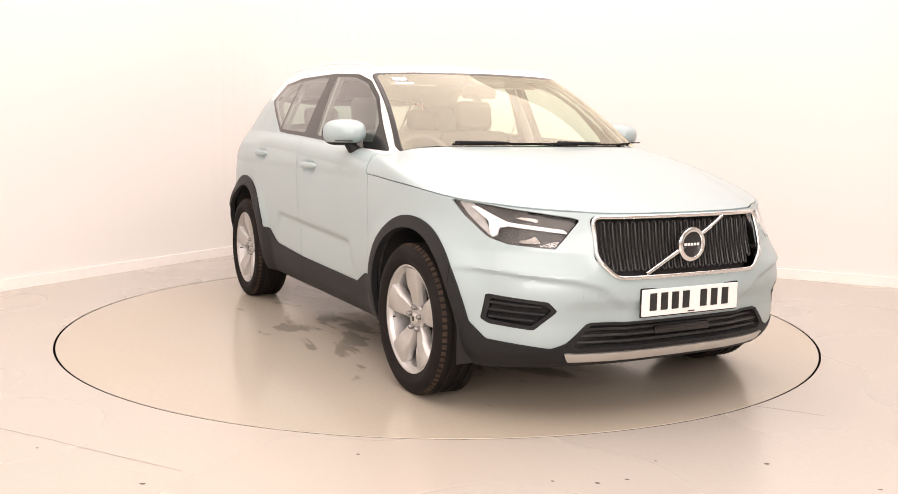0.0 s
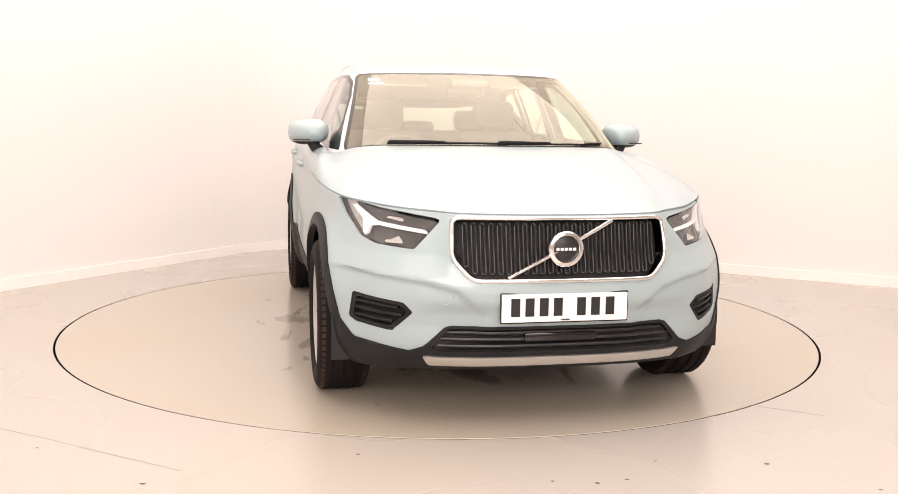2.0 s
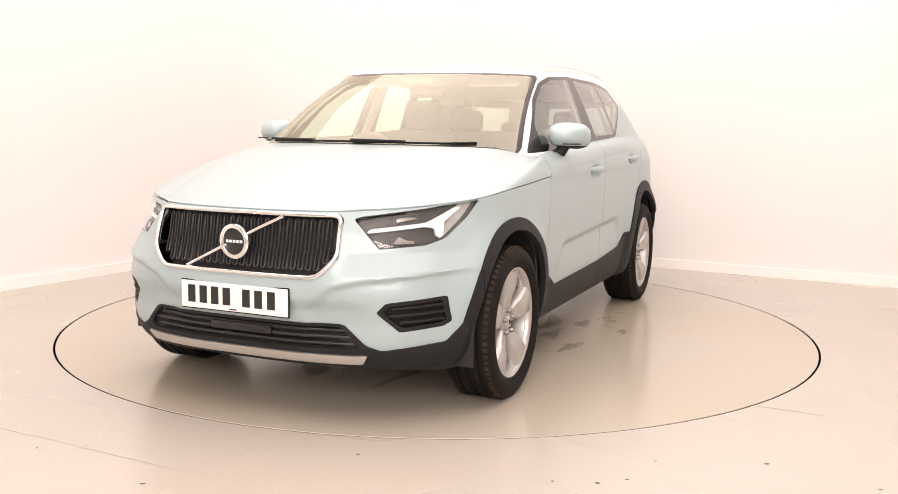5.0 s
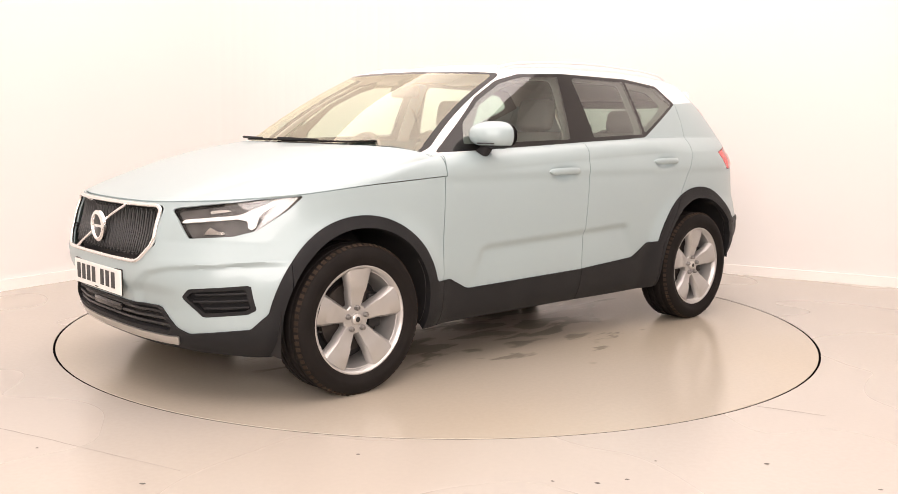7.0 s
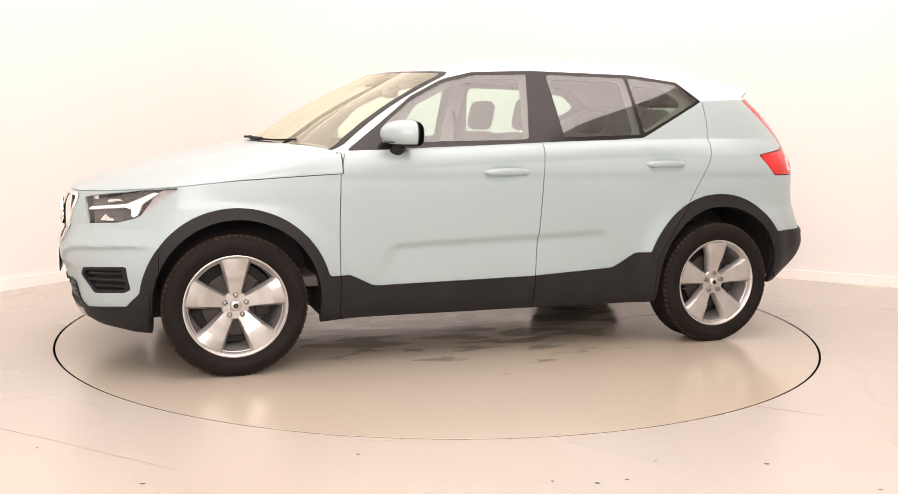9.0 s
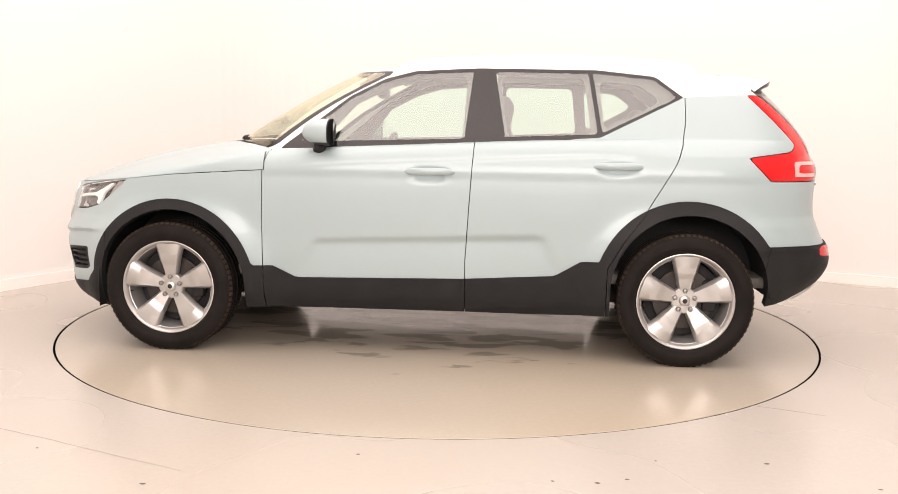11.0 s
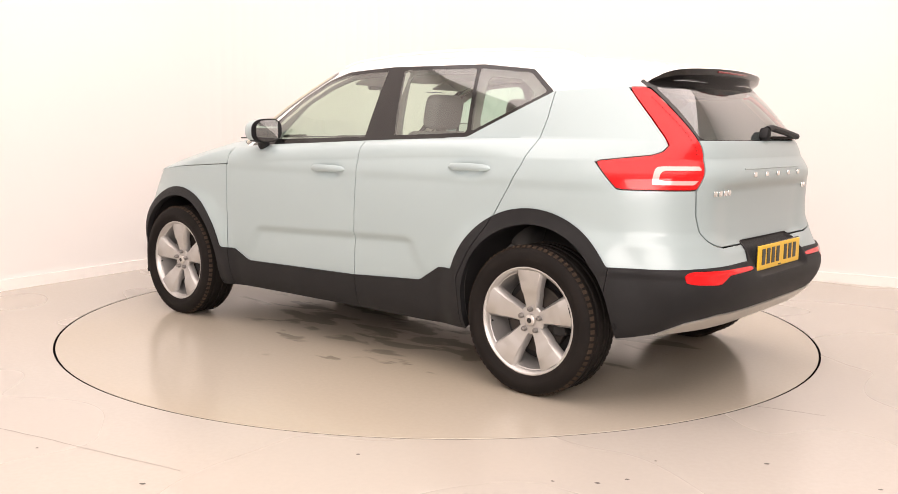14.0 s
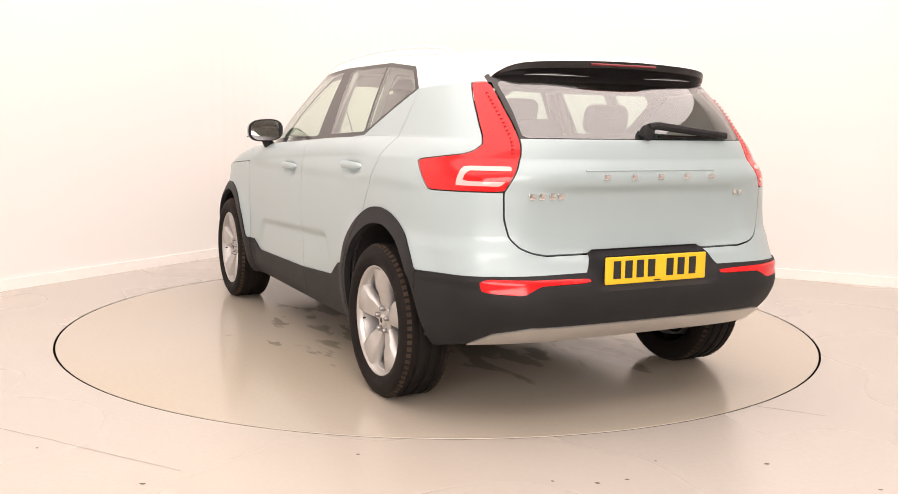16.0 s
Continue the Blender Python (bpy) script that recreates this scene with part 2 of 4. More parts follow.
    tagged(disc, "round flush screed-topped turntable under the car", "turntable")
    rim = part("edge_ring", lathe([(RING - 0.0065, -0.003), (RING + 0.0055, -0.003), (RING + 0.0055, -0.05)], 180), JOINT, disc, "thin dark joint round the turntable", smooth=False)
    rim.data.transform(Matrix.Rotation(math.pi / 2, 4, "X"))
    return disc


disc = room()
# ---- the car: outlines and surfaces ----
def curve(*pairs):
    """A smooth line through a few (x, value) pairs."""
    xs, ys = np.array(sorted(pairs)).T
    d = np.gradient(ys, xs)

    def f(x):
        x = np.clip(np.asarray(x, float), xs[0], xs[-1])
        i = np.clip(np.searchsorted(xs, x) - 1, 0, len(xs) - 2)
        h = xs[i + 1] - xs[i]
        t = (x - xs[i]) / h
        return ((2 * t ** 3 - 3 * t ** 2 + 1) * ys[i] + (t ** 3 - 2 * t ** 2 + t) * h * d[i]
                + (-2 * t ** 3 + 3 * t ** 2) * ys[i + 1] + (t ** 3 - t ** 2) * h * d[i + 1])
    return f


NOSE = curve((0.18, 1.98), (0.25, 2.08), (0.32, 2.12), (0.44, 2.145), (0.56, 2.165), (0.66, 2.15), (0.80, 2.125), (0.90, 2.085), (1.05, 2.02))
CORNER = curve((0.28, 4.2), (0.45, 4.9), (0.62, 5.2), (0.85, 4.8), (1.00, 4.4), (1.10, 4.0))
NOSE_FROM = curve((0.2, 1.30), (0.55, 1.30), (0.68, 1.20), (0.84, 1.02), (1.0, 1.0))
NOSE_CORNER = curve((0.2, 3.0), (0.55, 3.0), (0.70, 2.85), (0.85, 2.75), (1.0, 2.75))
TAIL = curve((0.28, -1.93), (0.36, -2.05), (0.46, -2.145), (0.58, -2.160), (0.65, -2.115), (0.72, -2.085), (0.80, -2.075), (0.95, -2.085), (1.02, -2.095), (1.10, -2.06), (1.2, -2.02))
FLANK = curve((0.20, 0.80), (0.27, 0.850), (0.40, 0.885), (0.50, 0.898), (0.65, 0.905), (0.80, 0.910), (0.92, 0.908), (1.00, 0.900), (1.08, 0.878))
HEM = curve((2.1, 0.245), (1.75, 0.215), (1.2, 0.23), (0.9, 0.24), (0.0, 0.245), (-1.0, 0.25), (-1.7, 0.31), (-2.0, 0.36), (-2.12, 0.37))
SHOULDER = curve((2.13, 0.860), (1.9, 0.878), (1.62, 0.905), (1.325, 0.937), (1.05, 0.956), (0.83, 0.970), (0.4, 1.000), (0.0, 1.020), (-0.6, 1.05), (-1.2, 1.07), (-1.7, 1.08), (-2.1, 1.085))
BELT = curve((1.12, 1.118), (0.95, 1.105), (0.80, 1.070), (0.5, 1.09), (0.0, 1.115), (-0.5, 1.14), (-0.95, 1.155), (-1.5, 1.16), (-2.03, 1.155))
ROOF = curve((0.42, 1.512), (0.2, 1.515), (-0.1, 1.535), (-0.5, 1.546), (-0.9, 1.542), (-1.3, 1.518), (-1.6, 1.475), (-1.80, 1.445))
TAIL_INNER = curve((0.90, 0.69), (0.953, 0.666), (1.0, 0.641), (1.055, 0.608), (1.095, 0.588), (1.13, 0.580), (1.2, 0.578), (1.28, 0.583), (1.40, 0.578))
NF, NS, NR = 76, 100, 64


def ring_param():
    """Where round the half outline each column stands: nose, flank, tail."""
    def even(n, e):
        a = np.linspace(0, math.pi / 2, 2000)
        x, y = np.cos(a) ** (2 / e) * 1.15, np.sin(a) ** (2 / e) * 0.9
        s = np.concatenate([[0], np.cumsum(np.hypot(np.diff(x), np.diff(y)))])
        return np.interp(np.linspace(0, s[-1], n + 1), s, a)
    return even(NF, 2.7), np.linspace(0, 1, NS + 1), even(NR, 4.0)


PH_F, PH_S, PH_R = ring_param()


def outline(xf, cf, nf, w, cr, xr, nr):
    """Half a closed plan outline, from the nose's middle round the left flank to the tail's middle; each argument a number or one per column."""
    k = NF + 1 + NS - 1 + NR + 1
    xf, cf, nf, w, cr, xr, nr = (np.broadcast_to(np.asarray(q, float), (k,)) for q in (xf, cf, nf, w, cr, xr, nr))
    a, b = slice(0, NF + 1), slice(k - NR - 1, k)
    m = slice(NF + 1, k - NR - 1)
    x, y = np.empty(k), np.empty(k)
    x[a] = cf[a] + (xf[a] - cf[a]) * np.cos(PH_F).clip(0) ** (2 / nf[a])
    y[a] = w[a] * np.sin(PH_F) ** (2 / nf[a])
    t = PH_S[1:-1]
    x[m], y[m] = cf[m] * (1 - t) + cr[m] * t, w[m]
    ph = PH_R[::-1]
    x[b] = cr[b] + (xr[b] - cr[b]) * np.cos(ph).clip(0) ** (2 / nr[b])
    y[b] = w[b] * np.sin(ph) ** (2 / nr[b])
    return x, y


def bump(t, a, b, soft):
    """1 between a and b, falling to 0 over soft."""
    def s(q):
        q = np.clip(q, 0, 1)
        return q * q * (3 - 2 * q)
    return s((t - a) / soft + 0.5) * s((b - t) / soft + 0.5)


def relief(x, y, z):
    """How far the skin stands out (+) or in (-), along the plan outline's normal."""
    ztop = 0.648 - 0.035 * x
    up, down = np.clip((ztop - z) / 0.042, 0, 1), np.clip((z - 0.415) / (ztop - 0.042 - 0.415), 0, 1)
    slant = (ztop - z) * 0.55
    d = -0.015 * (up * up * (3 - 2 * up)) * down * bump(x, -0.60 - slant, 0.55 + slant, 0.07)
    d = d + 0.006 * bump(z, 0.96, 1.2, 0.05) * bump(x, -1.7, 0.9, 0.2)
    for cx, cz in ((1.337, 0.36), (-1.36, 0.385)):
        rad = np.where(z > cz, np.hypot(x - cx, z - cz), np.abs(x - cx))
        t = np.clip((0.57 - rad) / 0.15, 0, 1)
        d = d + 0.032 * t * t * (3 - 2 * t) * bump(y, 0.62, 3, 0.2) * bump(z, -1, 0.74, 0.22)
    for hx, hz in ((-0.035, 0.966), (-0.990, 1.008)):
        d = d - 0.022 * np.exp(-((x - hx) / 0.080) ** 4 - ((z - hz + 0.004) / 0.027) ** 2)
    # nose: crease below the lamps, step back between bumper and bonnet
    shelf = np.clip((z - 0.622) / 0.085, 0, 1)
    d = d - 0.022 * shelf * bump(z, 0.0, 0.95, 0.03) * bump(x, 1.72, 3, 0.25) * bump(y, 0.47, 2, 0.10)
    crease = np.interp(y, (0.30, 0.36, 0.43, 0.54, 0.82), (0.47, 0.520, 0.578, 0.607, 0.636))
    under = np.clip((crease - z) / 0.022, 0, 1)
    d = d - 0.017 * under * under * (3 - 2 * under) * bump(x, 1.74, 3, 0.16) * bump(y, 0.33, 2, 0.06) * np.clip((z - 0.30) / 0.12, 0, 1)
    # tail: ledge along the bumper's shoulder
    d = d + 0.010 * np.clip((0.775 - z) / 0.05, 0, 1) * bump(-x, 1.66, 3, 0.2) * bump(y, 0.50, 3, 0.2) * bump(z, 0.60, 3, 0.03)
    d = d - 0.012 * bump(z, 0.0, 0.50, 0.06) * bump(x, 1.95, 3, 0.1) * bump(y, -1, 0.55, 0.15)
    d = d - 0.024 * bump(z, 0.570, 0.715, 0.02) * bump(-x, 1.9, 3, 0.1) * bump(y, -1, 0.290, 0.03)
    # tail: shelf under the name, hollow over the plate
    d = d - 0.020 * bump(z, 0.70, 0.965, 0.05) * bump(-x, 1.9, 3, 0.1) * bump(y, -1, 0.50, 0.2)
    return d


def wall_row(v):
    z = np.full(NF + NS + NR + 1, 0.6)
    for _ in range(4):
        x, y = outline(NOSE(z), NOSE_FROM(z), NOSE_CORNER(z), FLANK(z), -1.0, TAIL(z), CORNER(z))
        z = HEM(x) + (SHOULDER(x) - HEM(x)) * v
    dx, dy = np.gradient(x), np.gradient(y)
    ln = np.hypot(dx, dy)
    nx, ny = -dy / ln, dx / ln
    s = -1 if ny[len(ny) // 2] < 0 else 1
    r = relief(x, y, z)
    out = np.stack([x + s * nx * r, (y + s * ny * r).clip(0), z], -1)
    out[0, 1] = out[-1, 1] = 0
    return out


def loft(rows):
    """Quads between rows of equal length, mirrored to both sides."""
    rows = np.array(rows)
    m, n = rows.shape[:2]
    full = np.concatenate([rows, rows[:, -2:0:-1] * (1, -1, 1)], 1)
    k = full.shape[1]
    idx = np.arange(m * k).reshape(m, k)
    nxt = np.roll(idx, -1, 1)
    f = np.stack([idx[:-1], nxt[:-1], nxt[1:], idx[1:]], -1).reshape(-1, 4)
    return full.reshape(-1, 3), [tuple(q) for q in f.tolist()]


def body_rows():
    low = [wall_row(v) for v in np.linspace(0, 1, 72)]
    p = low[-1]
    qx, qy = outline(1.13, 0.5, 2.7, 0.805, -1.2, -2.045, 4.0)
    q = np.stack([qx, qy, BELT(qx)], -1)
    side = bump(qx, -3.0, 0.72, 0.35)[:, None]
    strip = [p]
    for k in np.linspace(0, 1, 27)[1:]:
        flat = p + (q - p) * k
        # bonnet: rolled front edge, slight crown and two long creases
        x, y = flat[:, 0], np.abs(flat[:, 1])
        crown = 0.022 * np.sin(math.pi * min(1.0, k * 1.0)) + 0.008 * (1 - math.exp(-k * 14)) * (1 - k)
        crease = 0.014 * bump(y, -1, 0.50 + 0.10 * k, 0.07) * math.sin(math.pi * min(1, k * 0.95 + 0.02))
        flat[:, 2] += (crown + crease) * (1 - side[:, 0])
        a = k * math.pi / 2
        rnd = np.stack([p[:, 0] + (q - p)[:, 0] * (1 - math.cos(a)), p[:, 1] + (q - p)[:, 1] * (1 - math.cos(a)), p[:, 2] + (q - p)[:, 2] * math.sin(a)], -1)
        # the shoulder flattens out behind the rear doors
        full = (1 - 0.8 * bump(-x, 1.15, 3, 0.5))[:, None]
        rnd = rnd * full + flat * (1 - full)
        strip.append(flat * (1 - side) + rnd * side)
    rx, ry = outline(0.43, -0.25, 3.3, 0.632, -1.0, -1.80, 4.2)
    r = np.stack([rx, ry, ROOF(rx)], -1)
    house = [q]
    for k in np.linspace(0, 1, 30)[1:]:
        s = math.sin(math.pi * k)
        row = q + (r - q) * k
        cx, cy = row[:, 0] + 0.5, row[:, 1]
        ln = np.hypot(cx, cy) + 1e-6
        row[:, 0] += 0.018 * s * cx / ln
        row[:, 1] += 0.010 * s * cy / ln
        row[:, 2] += 0.012 * s * bump(q[:, 0], 0.6, 2, 0.3)
        house.append(row)
    roof = [house[-1]]
    spine = np.stack([np.clip(rx * 0.8 - 0.12, -1.5, 0.22), rx * 0, ROOF(rx)], -1)
    for k in np.linspace(0, 1, 20)[1:]:
        row = r + (spine - r) * k
        lift = 0.048 * (1 - (1 - k) ** 2.3) * bump(row[:, 0], -1.75, 0.30, 0.6)
        row[:, 2] = (ROOF(row[:, 0]) + lift) * k + (1 - k) * (r[:, 2] + lift)
        roof.append(row)
    return low, strip, house + roof[1:]


def polygon(*pts, r=0.0):
    """Signed distance to a closed outline in a plane, negative inside, corners rounded by r."""
    pts = np.array(pts, float)

    def f(a, b):
        q = np.stack([a, b], -1)
        best, inside = np.full(len(q), 1e9), np.zeros(len(q), bool)
        for p0, p1 in zip(pts, np.roll(pts, -1, 0)):
            e = p1 - p0
            t = np.clip(((q - p0) @ e) / (e @ e), 0, 1)
            best = np.minimum(best, np.linalg.norm(q - p0 - t[:, None] * e, axis=1))
            if p0[1] != p1[1]:
                hit = (p0[1] > b) != (p1[1] > b)
                inside ^= hit & (a < p0[0] + (b - p0[1]) / (p1[1] - p0[1]) * e[0])
        return np.where(inside, -best, best) - r
    return f


def split(mesh, f):
    """Cuts a mesh along f = 0 and returns the part where f < 0 and the rest. f gets arrays x, |y|, z.
    Corners that lie close to the line move onto it, so that no slivers are left."""
    v, faces = np.array(mesh[0], float), mesh[1]
    if not faces:
        return mesh, mesh
    d = f(v[:, 0], np.abs(v[:, 1]), v[:, 2])
    sign = np.where(d < 0, -1, 1)
    moved = {}
    for face in faces:
        s = [sign[i] for i in face]
        if min(s) == max(s):
            continue
        for k, i in enumerate(face):
            j = face[(k + 1) % len(face)]
            if sign[i] != sign[j]:
                t = d[i] / (d[i] - d[j])
                for a, b, q in ((i, j, t), (j, i, 1 - t)):
                    if q < 0.22 and q < moved.get(a, (1, 0))[0]:
                        moved[a] = (q, b)
    old = v.copy()
    for a, (q, b) in moved.items():
        if b not in moved or moved[b][1] != a:
            v[a] = old[a] + (old[b] - old[a]) * q
            sign[a] = 0
    extra, cache, ins, outs = [], {}, [], []

    def cross(i, j):
        key = (min(i, j), max(i, j))
        if key not in cache:
            p, q = key
            t = d[p] / (d[p] - d[q])
            extra.append(old[p] + (old[q] - old[p]) * t)
            cache[key] = len(v) + len(extra) - 1
        return cache[key]

    for face in faces:
        s = [sign[i] for i in face]
        if max(s) <= 0:
            ins.append(face)
        elif min(s) >= 0:
            outs.append(face)
        else:
            a, b, n = [], [], len(face)
            for k, i in enumerate(face):
                j = face[(k + 1) % n]
                if s[k] <= 0:
                    a.append(i)
                if s[k] >= 0:
                    b.append(i)
                if s[k] * s[(k + 1) % n] < 0:
                    c = cross(i, j)
                    a.append(c)
                    b.append(c)
            if len(a) > 2:
                ins.append(tuple(a))
            if len(b) > 2:
                outs.append(tuple(b))
    allv = np.concatenate([v, np.array(extra)]) if extra else v

    def tidy(fs):
        used = sorted({i for g in fs for i in g})
        remap = {i: k for k, i in enumerate(used)}
        return (allv[used] if used else allv[:0]), [tuple(remap[i] for i in g) for g in fs]
    return tidy(ins), tidy(outs)


def gap(mesh, f, width=0.0045):
    """Splits and leaves an open joint of that width along the cut."""
    a, rest = split(mesh, lambda x, y, z: f(x, y, z) + width / 2)
    _, b = split(rest, lambda x, y, z: f(x, y, z) - width / 2)
    return a, b


def only(f, cond, far=1.0):
    """f where the condition's distance is negative too (an intersection)."""
    return lambda x, y, z: np.maximum(f(x, y, z), cond(x, y, z))


def sided(mesh):
    """The left and the right half of a mesh that has two separate halves."""
    v = np.asarray(mesh[0])
    out = []
    for s in (1, -1):
        fs = [g for g in mesh[1] if sum(v[i][1] for i in g) * s > 0]
        used = sorted({i for g in fs for i in g})
        remap = {i: k for k, i in enumerate(used)}
        out.append((v[used], [tuple(remap[i] for i in g) for g in fs]))
    return out


def pushed(mesh, d, cell=0.03):
    """The mesh moved along its own normals, evened out over a few centimetres."""
    v = np.asarray(mesh[0], float)
    me = bpy.data.meshes.new("tmp")
    me.from_pydata([tuple(q) for q in v], [], mesh[1])
    nrm = np.zeros_like(v)
    for poly in me.polygons:
        q = np.array(poly.normal) * poly.area
        for i in poly.vertices:
            nrm[i] += q
    bpy.data.meshes.remove(me)
    key = np.floor(v / cell).astype(int)
    cells = {}
    for k, q in zip(map(tuple, key), nrm):
        cells[k] = cells.get(k, 0) + q
    near = [(a, b, c) for a in (-1, 0, 1) for b in (-1, 0, 1) for c in (-1, 0, 1)]
    soft = {k: sum(cells.get((k[0] + a, k[1] + b, k[2] + c), 0) for a, b, c in near) for k in cells}
    out = np.array([soft[k] for k in map(tuple, key)])
    out /= np.linalg.norm(out, axis=1)[:, None] + 1e-12
    return v + out * d, mesh[1]


def panel(name, mesh, material, parent, label="", thick=0.012):
    ob = part(name, (mesh[0], mesh[1]), material, parent, label)
    if thick:
        m = ob.modifiers.new("thickness", "SOLIDIFY")
        m.thickness, m.offset = thick, -1.0
        e = ob.modifiers.new("crisp_rim", "EDGE_SPLIT")
        e.split_angle = radians(45)
    return ob


def circ(cx, cz, r, low=-9.0):
    """A wheel arch: round above, straight legs below its middle."""
    def f(x, y, z):
        return np.where(z > cz, np.hypot(x - cx, z - cz), np.abs(x - cx)) - r
    return f


CAR_AT = (0.0073, 0.0621, 0.0)
car = empty("car", "pale blue SUV with white roof and black cladding on turntable", "car")


def build_shell():
    low, strip, house = body_rows()
    wall, bonnet, top = loft(low), loft(strip), loft(house)
    out = {}
    arch_f, arch_r = circ(1.335, 0.36, 0.395), circ(-1.365, 0.385, 0.395)
    trim_f, trim_r = circ(1.337, 0.36, 0.450), circ(-1.352, 0.385, 0.466)
    wide = lambda x, y, z: 0.60 - y
    hole = only(lambda x, y, z: np.minimum(arch_f(x, y, z), arch_r(x, y, z)), wide)
    _, wall = split(wall, hole)
    # black cladding: arches, sills, bumpers' lower halves
    sill = polygon((1.2, 0.1), (1.2, 0.472), (0.79, 0.469), (0.667, 0.409), (-0.21, 0.424), (-0.685, 0.452), (-0.82, 0.532), (-1.3, 0.540), (-1.3, 0.1))
    nose_low = polygon((-0.1, 0.1), (-0.1, 0.425), (0.46, 0.425), (0.545, 0.340), (0.60, 0.318), (0.80, 0.345), (0.86, 0.425), (1.2, 0.435), (1.2, 0.1))
    tail_low = polygon((-0.1, 0.1), (-0.1, 0.715), (0.29, 0.715), (0.335, 0.635), (0.80, 0.632), (1.2, 0.628), (1.2, 0.1))

    def cladding(x, y, z):
        d = np.minimum(trim_f(x, y, z), trim_r(x, y, z))
        d = np.maximum(d, 0.62 - y)
        d = np.minimum(d, np.maximum(sill(x, z), 0.62 - y))
        d = np.minimum(d, np.maximum(nose_low(y, z), 1.50 - x))
        return np.minimum(d, np.maximum(tail_low(y, z), x + 1.55))
    clad, paint = split(wall, cladding)
    skid = polygon((-0.1, 0.262), (-0.1, 0.300), (0.50, 0.300), (0.548, 0.306), (0.52, 0.262))
    out["skid"], clad = split(clad, only(lambda x, y, z: skid(y, z), lambda x, y, z: 1.5 - x))
    intake = polygon((-0.1, 0.322), (-0.1, 0.415), (0.45, 0.415), (0.515, 0.340), (0.50, 0.322))
    out["intake"], clad = split(clad, only(lambda x, y, z: intake(y, z), lambda x, y, z: 1.5 - x))
    rskid = polygon((-0.1, 0.30), (-0.1, 0.430), (0.58, 0.432), (0.70, 0.405), (0.76, 0.33), (0.76, 0.30))
    out["rear_skid"], clad = split(clad, only(lambda x, y, z: rskid(y, z), lambda x, y, z: x + 1.6))
    refl = polygon((0.33, 0.598), (0.33, 0.613), (0.745, 0.624), (0.775, 0.612), (0.765, 0.572), (0.63, 0.563), (0.56, 0.596))
    out["reflector"], clad = split(clad, only(lambda x, y, z: refl(y, z), lambda x, y, z: x + 1.6))
    door_line = polygon((0.805, 1.20), (0.812, 1.075), (0.840, 0.985), (0.846, 0.70), (0.835, 0.1), (-0.222, 0.1), (-0.222, 0.52), (-0.245, 0.90), (-0.265, 1.20))
    back_line = polygon((-0.265, 1.20), (-0.245, 0.90), (-0.222, 0.52), (-0.222, 0.1), (-0.95, 0.1), (-0.95, 0.50), (-1.03, 0.64), (-1.12, 0.76), (-1.178, 0.86), (-1.232, 0.95), (-1.283, 1.04), (-1.315, 1.13), (-1.335, 1.25), (-1.335, 1.37), (-1.31, 1.6), (-0.6, 1.6))
    fd = only(lambda x, y, z: door_line(x, z), wide)
    rd = only(lambda x, y, z: back_line(x, z), wide)
    gate_line = polygon((-0.1, 0.704), (0.50, 0.706), (0.565, 0.718), (0.615, 0.740), (0.648, 0.780), (0.664, 0.850), (0.667, 0.953), (0.612, 1.055), (0.588, 1.10), (0.584, 1.2), (0.580, 1.5), (-0.1, 1.5))
    gate = only(lambda x, y, z: gate_line(y, z), lambda x, y, z: x + 1.6)
    lamp_f = polygon((0.490, 0.837), (0.70, 0.868), (0.830, 0.898), (0.812, 0.845), (0.765, 0.765), (0.72, 0.743), (0.585, 0.731), r=0.006)
    lamp_fr = only(lambda x, y, z: lamp_f(y, z), lambda x, y, z: 1.45 - x)
    grille_line = polygon((-0.1, 0.850), (0.430, 0.848), (0.440, 0.835), (0.442, 0.690), (0.375, 0.622), (0.35, 0.615), (-0.1, 0.612), r=0.008)
    grille = only(lambda x, y, z: grille_line(y, z), lambda x, y, z: 1.6 - x)
    fog_line = polygon((0.600, 0.476), (0.630, 0.508), (0.800, 0.526), (0.812, 0.432), (0.790, 0.416), (0.668, 0.402), r=0.008)
    fog = only(lambda x, y, z: fog_line(y, z), lambda x, y, z: 1.5 - x)
    tail_line = polygon((-1.665, 1.392), (-1.80, 1.258), (-1.880, 1.172), (-1.902, 1.140), (-1.892, 1.115), (-1.86, 1.100), (-1.64, 1.072), (-1.755, 0.955), (-2.4, 0.955), (-2.4, 1.392))
    tail = lambda x, y, z: np.maximum(np.maximum(tail_line(x, z), (TAIL_INNER(z) - y) * 0.8), x + 1.5)

    out["grille"], paint = split(paint, grille)
    out["lamp"], paint = gap(paint, lamp_fr, 0.006)
    out["fog"], paint = split(paint, fog)
    t1, paint = gap(paint, tail, 0.005)
    g1, paint = gap(paint, gate, 0.007)
    f1, paint = gap(paint, fd)
    r1, paint = gap(paint, rd)
    out["front_bumper"], paint = split(paint, only(lambda x, y, z: z - 0.9, lambda x, y, z: np.maximum(1.66 - x + (z - 0.75) * 0.6, 0.45 - x)))
    out["fender"], out["quarter"] = split(paint, lambda x, y, z: 0.3 - x)
    # strip over the shoulder: bonnet, door tops, quarter tops
    hood, rest = gap(bonnet, lambda x, y, z: 0.83 - x, 0.006)
    _, hood = split(hood, lambda x, y, z: z - SHOULDER(x) - 0.004)
    _, hood = split(hood, grille)
